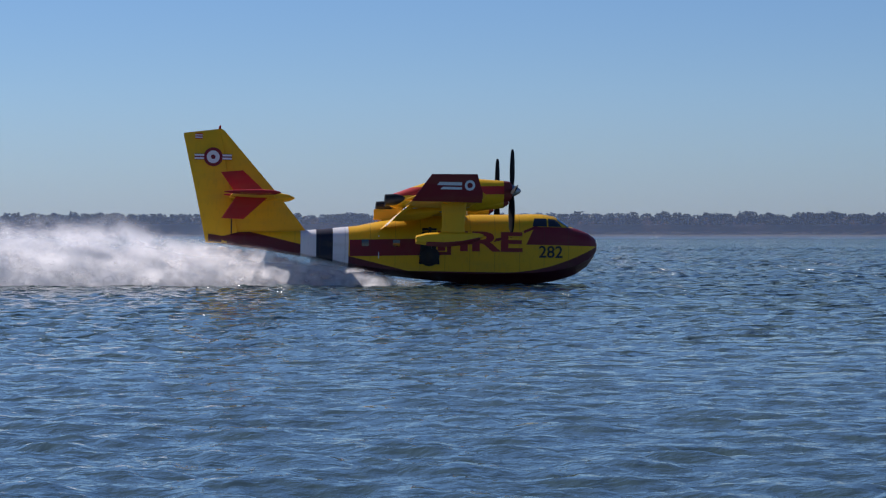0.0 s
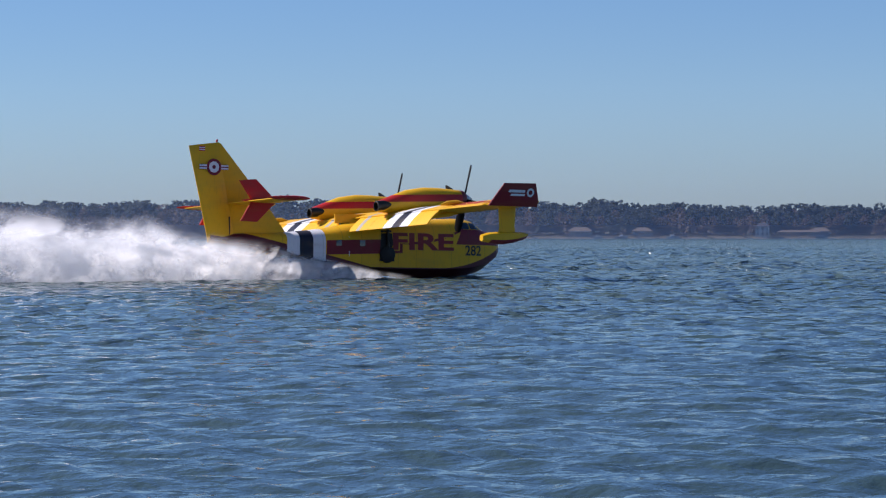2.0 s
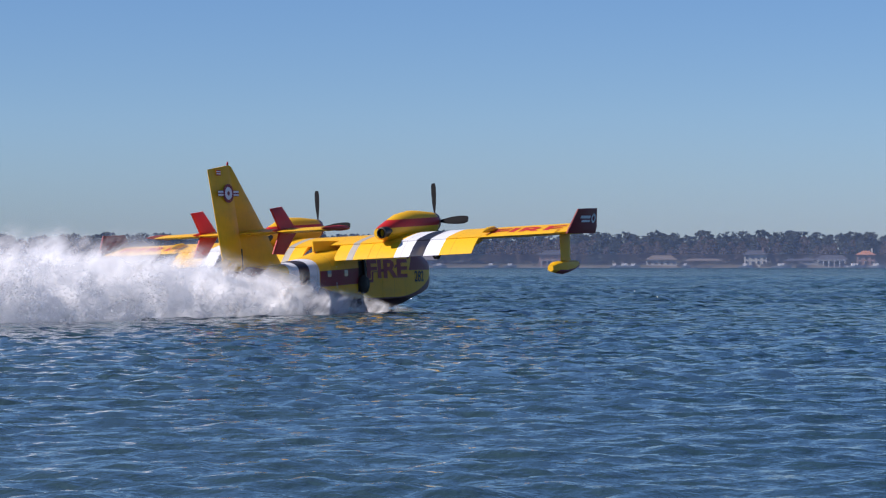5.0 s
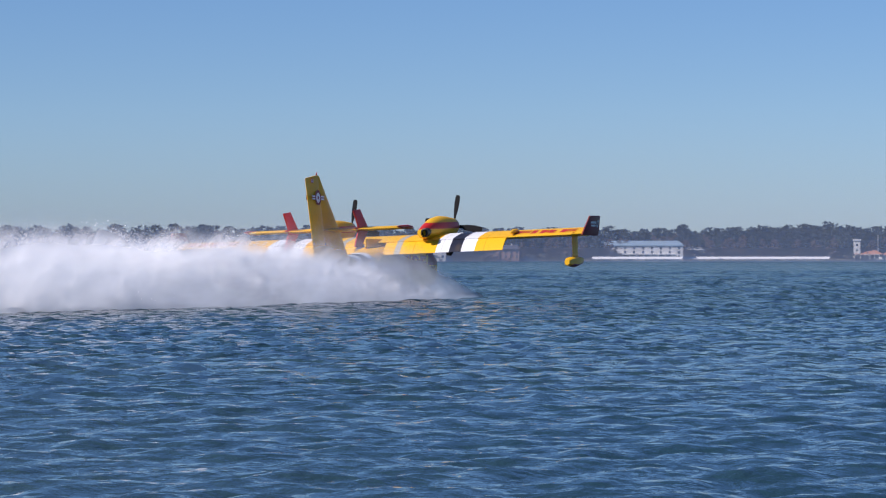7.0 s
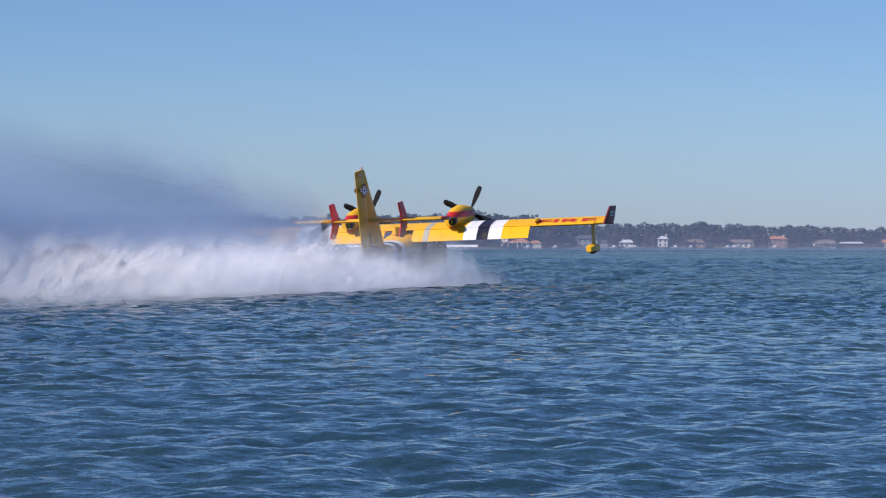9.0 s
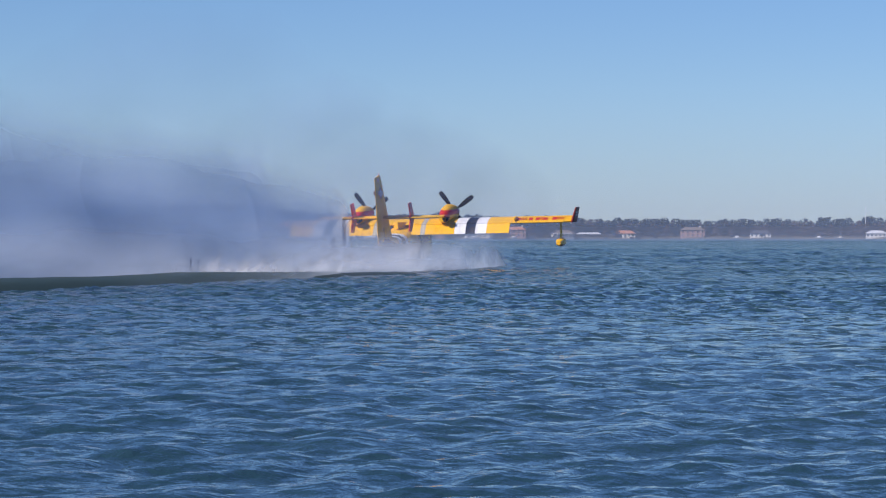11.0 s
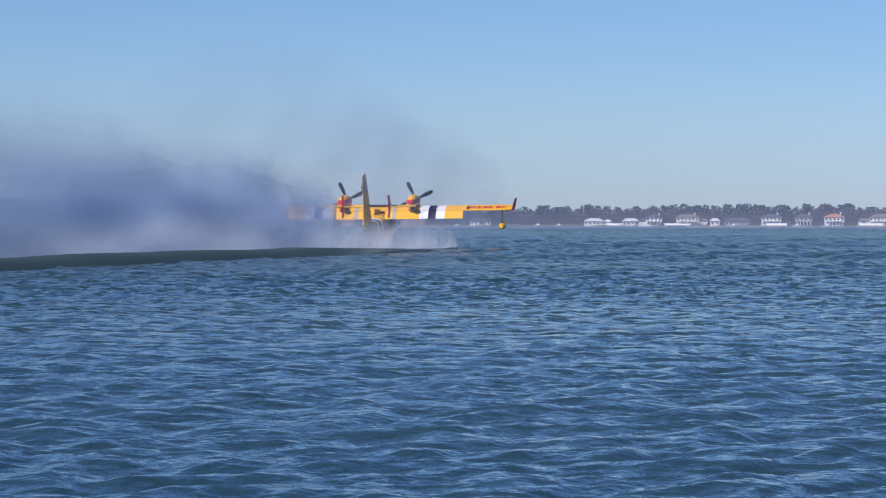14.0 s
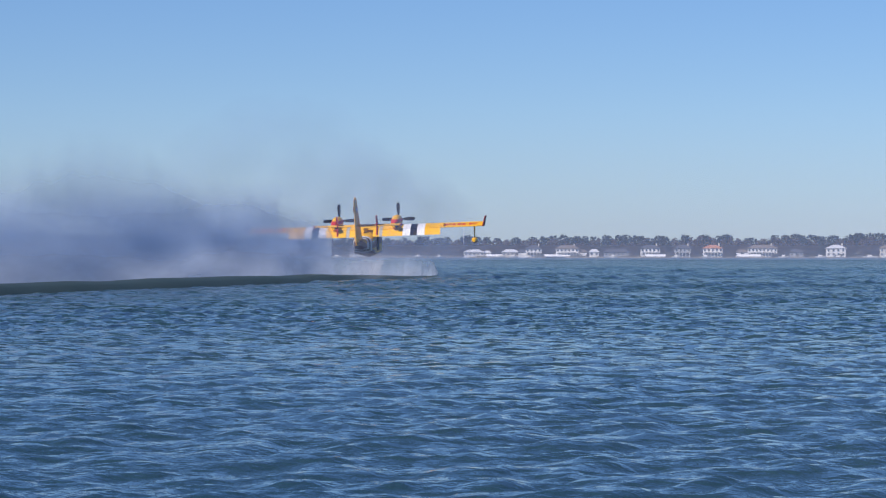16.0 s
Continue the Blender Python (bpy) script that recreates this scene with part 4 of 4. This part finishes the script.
DOCKS = [(12.6, 30, 10, "slate", "long dark-roofed boat shelter over the water"), (13.3, 34, 14, "slate", "dark-roofed boat shelter over the water"), (14.1, 30, 10, "shingle", "roofed boat shelter over the water"), (26.36, 9, 16, "pale", "small boat shelter with a pale roof"),
         (28.9, 20, 8, "", "weathered wooden jetty standing on posts"), (32.6, 24, 8, "shingle", "roofed wooden boat dock on posts"), (33.9, 26, 8, "", "weathered wooden jetty standing on posts"), (36.9, 16, 10, "pale", "white-roofed boat dock over the water"), (38.1, 12, 12, "pale", "white-roofed boat dock over the water"),
         (41.0, 20, 10, "", "pale wooden jetty on posts"), (42.6, 10, 12, "pale", "small white-roofed boat lift"), (46.8, 16, 10, "slate", "dark-roofed boat dock on wooden posts"), (50.0, 18, 10, "shingle", "roofed wooden boat dock on posts"), (54.6, 14, 10, "", "weathered wooden jetty standing on posts"), (56.4, 18, 12, "shingle", "brown-roofed boat shelter over the water"),
         (58.2, 12, 12, "slate", "dark-roofed boat lift over the water"), (60.4, 14, 12, "", "weathered wooden jetty standing on posts"), (61.7, 26, 12, "low", "white-sided floating dock by the shore"), (66.45, 54, 40, "low", "long white floating dock of a marina"), (68.0, 46, 40, "low", "long white covered floating dock"), (67.1, 60, 12, "low", "white covered dock close to the bank"), (69.4, 48, 26, "low", "white floating breakwater dock"),
         (74.0, 20, 10, "", "weathered wooden jetty standing on posts"), (77.3, 18, 10, "pale", "white-roofed boat dock over the water"), (83.2, 12, 8, "low", "low white sea wall dock"), (84.4, 18, 8, "low", "white sea wall dock before a mansion"), (86.3, 14, 8, "low", "white sea wall dock before a mansion"), (88.1, 16, 8, "low", "white sea wall dock before a villa")]
for az, n, out, roof, label in DOCKS:
    dock(az, n, out, roof, label)
for az, out, size in ((29.2, 10, 7), (41.25, 10, 8), (54.9, 12, 9), (57.9, 14, 10), (59.3, 14, 11), (59.7, 14, 9), (60.9, 14, 7), (64.3, 12, 8), (73.1, 12, 9), (83.3, 14, 8), (90.4, 14, 10)):
    motorboat(az, out, size, "white motorboat moored at a dock")
rng = np.random.default_rng(23)
for a0, a1, n in ((27, 43, 6), (50, 63, 16), (71, 76, 10), (80, 92, 12)):
    for k in range(n):
        motorboat(a0 + (a1 - a0) * (k + rng.uniform(0.1, 0.9)) / n, rng.uniform(6, 16), rng.uniform(4.5, 7.5), "small white motorboat moored by the bank")

# a pale tower and a tall mast by the marina
x, y = at(70.65, shore(70.65)[0] + 16)
tower = tagged(new("tower"), "white square lookout tower with a flat top", "tower")
tower.matrix_basis = pose(x, y, 0, 0, 0, -70)
part("shaft", box_mesh("shaft", (-2.2, -2.2, 0), (2.2, 2.2, 12.5), HOUSE["white"], 0.1), tower)
part("parapet", box_mesh("parapet", (-2.7, -2.7, 12.5), (2.7, 2.7, 13.6), HOUSE["white"], 0.1), tower)
for k in range(3):
    part("window", PANE["pane"], tower, "", pose(0, -2.24, 3 + 3.4 * k))
for az, high, label in ((71.05, 16, "thin grey mast at the marina"), (8.6, 26, "thin radio mast above the far trees"), (82.6, 24, "tall thin tower far behind the trees")):
    x, y = at(az, shore(az)[0] + (60 if high > 20 else 6))
    mast = tagged(new("mast"), label, "mast")
    mast.matrix_basis = pose(x, y, 0.5)
    part("pole", tube("pole", [(0, 0, 0, 0.3, 0.3), (high, 0, 0, 0.12, 0.12)], HOUSE["pale"], 8), mast, "", pose(0, 0, 0, 0, -90, 0))


# ---- spray ----
def drops(name, pts, size, mat, rng):
    """Airborne water as very many tiny flecks."""
    n = len(pts)
    face = np.array((-0.6, -0.28, 0.75)) + rng.normal(0, 0.4, (n, 3))
    a = np.cross(face, rng.normal(size=(n, 3)))
    a /= np.linalg.norm(a, axis=1)[:, None]
    b = np.cross(a, face)
    b /= np.linalg.norm(b, axis=1)[:, None]
    s = size[:, None]
    v = np.stack([pts + a * s, pts - a * s * 0.5 + b * s * 0.87, pts - a * s * 0.5 - b * s * 0.87], 1)
    me = bpy.data.meshes.new(name)
    me.vertices.add(3 * n)
    me.vertices.foreach_set("co", v.astype(np.float32).ravel())
    me.loops.add(3 * n)
    me.loops.foreach_set("vertex_index", np.arange(3 * n, dtype=np.int32))
    me.polygons.add(n)
    me.polygons.foreach_set("loop_start", np.arange(0, 3 * n, 3, dtype=np.int32))
    me.update(calc_edges=True)
    me.materials.append(mat)
    return me


def billows(rng, n, m, x0, x1, half, top, radius, power=1.0, soft=1.0, inner=0.0, lumps=None):
    """Points in lumpy clouds along the wake, in the boat's space. half, top, radius: (metres behind, value) pairs. lumps: takes the clouds' middles and sizes."""
    cx = x0 - (x0 - x1) * rng.random(m) ** power
    at_x = lambda table: np.interp(-cx, *zip(*table))
    hw, tp, rad = at_x(half), at_x(top), at_x(radius) * rng.uniform(0.6, 1.35, m)
    cy = hw * np.sign(rng.uniform(-1, 1, m)) * rng.uniform(inner, 1, m)
    cz = tp * (1 - 0.35 * np.clip(-cy / hw, 0, 1)) * rng.random(m) ** 1.2 - 0.2 * rad
    k = rng.choice(m, n, p=rad ** 1.3 / (rad ** 1.3).sum())
    d = rng.normal(size=(n, 3)) * 0.42 * soft
    p = np.stack([cx[k], cy[k], cz[k]], 1) + d * rad[k][:, None] * np.array([1.4, 1.0, 0.85])
    if lumps is not None:
        lumps.append(np.stack([cx, cy, cz, rad], 1))
    return p[p[:, 2] > 0.01]


def foam_mesh(name, lumps, scale, mat):
    """The thick inside of the spray: a heap of knobbly billows."""
    bm = bmesh.new()
    bmesh.ops.create_icosphere(bm, subdivisions=2, radius=1.0)
    ball = np.array([v.co for v in bm.verts])
    tri = np.array([[v.index for v in f.verts] for f in bm.faces])
    bm.free()
    V, T = [], []
    for i, (x, y, z, r) in enumerate(lumps):
        o = Vector((i * 7.1, i * 3.3, 0))
        bend = np.array([0.85 + 0.5 * noise.noise(Vector(b) * 1.3 + o) + 0.5 * abs(noise.noise(Vector(b) * 2.6 + o)) + 0.3 * abs(noise.noise(Vector(b) * 5.5 + o)) for b in ball])
        V.append(ball * bend[:, None] * r * scale * np.array([1.25, 1.0, 0.9]) + np.array([x, y, z]))
        T.append(tri + len(ball) * i)
    V, T = np.concatenate(V), np.concatenate(T)
    return mesh_of(name, V, [tuple(t) for t in T.tolist()], [mat], True)


def cloud(name, pts, lo, hi, mat, label, rng):
    size = rng.uniform(lo, hi, len(pts)) * np.interp(-pts[:, 0], [25, 150], [1.0, 0.55])
    ob = new(name, drops(name, pts, size, M[mat], rng))
    return tagged(ob, label, "spray", kind="stuff")


rng = np.random.default_rng(11)
# white spray that the hull throws up all the time
lumps, side_lumps = [], []
spray = cloud("spray", billows(rng, 240000, 900, -1.0, -50, [(0, 1.5), (4, 2.4), (12, 4.5), (25, 6.0), (46, 6.5)], [(0, 0.35), (2, 0.8), (5, 1.3), (9, 1.8), (13, 2.5), (20, 3.0), (46, 3.5)],
              [(0, 0.30), (8, 0.60), (20, 0.85), (46, 1.2)], 1.25, lumps=lumps), 0.016, 0.034, "spray", "white churning spray thrown up behind the hull", rng)
# the sheet that spreads to both sides as the hull runs faster
fan = cloud("side_spray", billows(rng, 160000, 320, 3.5, -30, [(-4, 3.0), (0, 5), (30, 7)], [(-4, 0.1), (0, 0.5), (6, 1.1), (12, 2.6), (30, 3.6)], [(-4, 0.3), (2, 0.5), (10, 0.9), (30, 1.5)], 1.0, 1.1, 0.3, lumps=side_lumps), 0.020, 0.042, "spray",
            "fan of white spray thrown sideways from the hull", rng)
part("foam", foam_mesh("foam", lumps[0][(lumps[0][:, 1] > -0.5) & (lumps[0][:, 2] < 1.7)], 0.38, M["spray"]), spray, "thick white billows of spray")
part("foam", foam_mesh("foam", side_lumps[0][side_lumps[0][:, 0] < 1.0][:160], 0.22, M["spray"]), fan, "thick white billows of spray")
def curtains(name, mat, sheets, x0, x1, top, front, back, slant, low, relief=0.0):
    """Upright wavy sheets of thin mist along the wake, thinning out upwards and at both ends.
    sheets: (offset to port, amount, share of the height); top: (metres behind, height) pairs; slant: how far the wake drifts to port behind; relief: depth of the billows; low: share of the height that is full."""
    nx, nz = (90, 22) if relief == 0 else (240, 30)
    V, F, amt = [], [], []
    for yc, amount, share in sheets:
        base = len(V)
        for i in range(nx + 1):
            u = i / nx
            x = x0 + (x1 - x0) * u ** 1.3
            high = share * np.interp(-x, *zip(*top)) * (1 + 0.22 * noise.noise((x * 0.025, yc, 1.0)) + 0.07 * noise.noise((x * 0.17, yc, 4.0)))
            high *= 1 + relief * (0.22 * noise.noise((x * 0.35, yc, 7.0)) + 0.06 * noise.noise((x * 0.9, yc, 8.0)))
            ends = min(1.0, max(0.0, (x0 - x) / front)) * min(1.0, max(0.0, (x - x1) / back))
            for k in range(nz + 1):
                w = k / nz
                z = high * w
                y = yc + slant * max(0.0, -x - 20) + 1.2 * noise.noise((x * 0.06, z * 0.2, yc))
                y += 0.3 * relief * (noise.noise((x * 0.55, z * 0.75, yc)) + 0.5 * noise.noise((x * 1.3, z * 1.7, yc)))
                lean = 2.2 * (1 - math.cos(w * 1.6)) * noise.noise((x * 0.03, 9.0, yc))
                V.append((x - 0.35 * z, y + lean - 0.45 * relief * z, z - 0.05))
                f = min(1.0, max(0.0, (1 - w) / (1 - low)))
                amt.append(amount * ends * f * f * (3 - 2 * f))
        F += [(base + i * (nz + 1) + k, base + i * (nz + 1) + k + 1, base + (i + 1) * (nz + 1) + k + 1, base + (i + 1) * (nz + 1) + k) for i in range(nx) for k in range(nz)]
    me = mesh_of(name, V, F, [M[mat]])
    me.attributes.new("amount", "FLOAT", "POINT").data.foreach_set("value", amt)
    return me


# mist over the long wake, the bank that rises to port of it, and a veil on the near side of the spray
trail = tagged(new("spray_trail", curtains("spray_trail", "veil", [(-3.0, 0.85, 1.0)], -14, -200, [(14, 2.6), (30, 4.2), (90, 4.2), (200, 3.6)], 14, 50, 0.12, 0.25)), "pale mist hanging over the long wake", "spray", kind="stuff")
BANK = (0, -220, [(0, 4.0), (3, 5.8), (9, 7.8), (30, 9.5), (60, 10.5), (120, 8.5), (220, 8.0)], 4, 60, 0.10, 0.38)
def arch_veil(slices):
    """Soft arches of thin mist across the wake, one behind another. slices: (metres behind, middle to port, half width, height, amount)."""
    V, F, amt = [], [], []
    nr, na = 24, 48
    for back, yc, ry, rz, amount in slices:
        base = len(V)
        for i in range(nr + 1):
            q = i / nr
            for k in range(na + 1):
                a = math.pi * k / na
                w = q * (1 + 0.14 * noise.noise((2 * math.cos(a), 2 * math.sin(a), back)) + 0.05 * noise.noise((6 * math.cos(a), 6 * math.sin(a), back)))
                V.append((-back - 4.0 * w * math.sin(a) + 1.5 * noise.noise((3 * q, 2 * a, back)), yc + ry * w * math.cos(a), rz * w * math.sin(a)))
                rim = max(0.0, 1 - ((q - 0.72) / 0.28) ** 2) if q > 0.72 else 0.35 + 0.65 * (q / 0.72) ** 2
                amt.append(amount * rim * (0.3 + 0.7 * math.sin(a) ** 0.5 if k not in (0, na) else 0.3))
        F += [(base + i * (na + 1) + k, base + i * (na + 1) + k + 1, base + (i + 1) * (na + 1) + k + 1, base + (i + 1) * (na + 1) + k) for i in range(nr) for k in range(na)]
    me = mesh_of("mist_roll", V, F, [M["arch"]])
    me.attributes.new("amount", "FLOAT", "POINT").data.foreach_set("value", amt)
    return me


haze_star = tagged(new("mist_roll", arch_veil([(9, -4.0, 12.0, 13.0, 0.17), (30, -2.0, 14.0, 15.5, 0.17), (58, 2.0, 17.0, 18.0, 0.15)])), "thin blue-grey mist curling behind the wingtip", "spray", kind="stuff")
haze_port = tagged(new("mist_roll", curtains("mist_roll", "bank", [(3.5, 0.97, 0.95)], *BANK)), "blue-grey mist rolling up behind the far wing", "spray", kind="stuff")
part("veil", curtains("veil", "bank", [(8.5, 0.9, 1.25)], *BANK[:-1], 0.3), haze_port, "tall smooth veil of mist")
part("veil", curtains("veil", "puff", [(0.5, 0.95, 1.05), (-1.8, 0.88, 1.0), (-4.0, 0.82, 0.8)], 0.8, -75, [(-1, 0.3), (1, 0.7), (3, 1.3), (6, 1.8), (10, 2.5), (14, 3.4), (25, 4.2), (75, 4.2)], 2.5, 30, 0.01, 0.55, 1.0), spray, "smooth white veil of spray")
part("veil", curtains("veil", "fan", [(-8.5, 0.72, 1.0)], -1, -100, [(1, 0.05), (5, 1.2), (14, 3.8), (25, 5.2), (100, 4.4)], 3, 60, 0.02, 0.3, 0.3), fan, "smooth white veil of spray")


def wake_shade_ridge():
    """A low smooth ridge added along the wake, greenish dark for the mist's shadow."""
    rows = []
    for i in range(121):
        x = -12 - 190 * (i / 120)
        foot = -13.0 + 0.11 * max(0.0, -x - 20) + 0.5 * noise.noise((x * 0.05, 0, 3))
        high = 0.70 * min(1.0, (-x - 12) / 70) * (1 + 0.25 * noise.noise((x * 0.06, 2, 0)))
        rows.append([(x, foot + 8.0 * k / 12, high * math.sin(math.pi * (k / 12) ** 0.6) ** 1.2 - 0.04 + 0.03 * noise.noise((x * 0.5, k * 0.7, 1))) for k in range(13)])
    v, f = loft(rows, closed=False, caps=False)
    return tagged(new("wake_shade_ridge", mesh_of("wake_shade_ridge", v, f, [M["shade_band"]])), "low dark green ridge standing in for shade along the wake", "wave", kind="stuff")


shade_band = wake_shade_ridge()
sheet = tagged(new("spray_sheet", curtains("spray_sheet", "sheet", [(-8.5, 0.72, 1.0)], 1.5, -90, [(-2, 1.6), (6, 2.8), (30, 3.4), (90, 3.0)], 10, 50, 0.08, 0.1, 0.3)), "thin pale sheet of spray thrown out beside the hull", "spray", kind="stuff")
part("veil", curtains("veil", "stern", [(-2.0, 0.9, 1.0)], -3, -40, [(3, 0.6), (7, 2.6), (20, 2.9), (40, 2.0)], 4, 26, 0.06, 0.1, 0.3), sheet, "white spray close behind the stern")


def haze_sheet():
    """Added upright sheet before the far shore, standing in for distance haze, clearer upwards."""
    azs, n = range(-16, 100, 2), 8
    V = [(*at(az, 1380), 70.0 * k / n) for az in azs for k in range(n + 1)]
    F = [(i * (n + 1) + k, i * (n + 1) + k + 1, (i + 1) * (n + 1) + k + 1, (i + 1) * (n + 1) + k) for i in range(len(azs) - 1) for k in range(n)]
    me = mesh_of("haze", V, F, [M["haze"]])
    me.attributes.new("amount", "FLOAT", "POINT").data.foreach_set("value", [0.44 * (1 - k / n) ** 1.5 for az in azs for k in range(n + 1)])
    return tagged(new("haze", me), "thin blue sheet standing in for haze over the far shore", "haze", kind="stuff")


haze_sheet()


# ---- what moves ----
PROP_TURN = [(0, 0), (0.5, 2), (1.0, 45), (1.5, 100), (2.0, 112), (2.5, 135), (3.0, 160), (5.5, 180), (6.0, 181), (7.0, 191), (8.0, 194), (9.0, 205), (9.5, 220), (12.0, 235), (12.5, 236), (13.0, 238), (14.0, 245), (14.5, 255), (15.0, 258), (15.5, 268), (16.0, 270)]
propellers = [ob for ob in boat.children if ob.name.startswith("propeller")]


def motions():
    walk(boat, [(t, pose(x, y, z, roll, -pitch, head)) for t, x, y, z, head, pitch, roll in FLIGHT])
    low = [(t, pose(x, y, 0, 0, 0, head)) for t, x, y, z, head, pitch, roll in FLIGHT]
    walk(trail, low)

    def rising(start, end, depth, back, settle=0.0, lag=0.0):
        """Comes up out of the wake between two times, catching up with the hull; settles as the hull lifts off."""
        rows = []
        for t, x, y, z, head, pitch, roll in FLIGHT:
            k = min(1.0, max(0.0, (t - start) / (end - start)))
            k = 1 - k * k * (3 - 2 * k)
            q = min(1.0, max(0.0, (t - 7.9) / 4.6))
            h, b = radians(head), back * k + lag * q
            rows.append((t, pose(x - b * math.cos(h), y - b * math.sin(h), -depth * k - settle * q, 0, 0, head)))
        return rows

    walk(spray, rising(-2.0, -1.0, 0.0, 0.0, 4.6, 6.0))

    walk(fan, rising(2.5, 7.5, 7.0, 14.0, 3.6, 8.0))
    walk(shade_band, rising(7.5, 12.0, 1.2, 10.0))
    walk(sheet, rising(6.5, 10.0, 4.0, 12.0))
    walk(haze_port, rising(4.6, 9.4, 13.0, 25.0))
    walk(haze_star, rising(7.6, 11.4, 16.0, 25.0))
    for prop in propellers:
        walk(prop, [(t, Matrix.Translation(prop.matrix_basis.translation) @ pose(0, 0, 0, turn, 0, 0)) for t, turn in PROP_TURN])


motions()
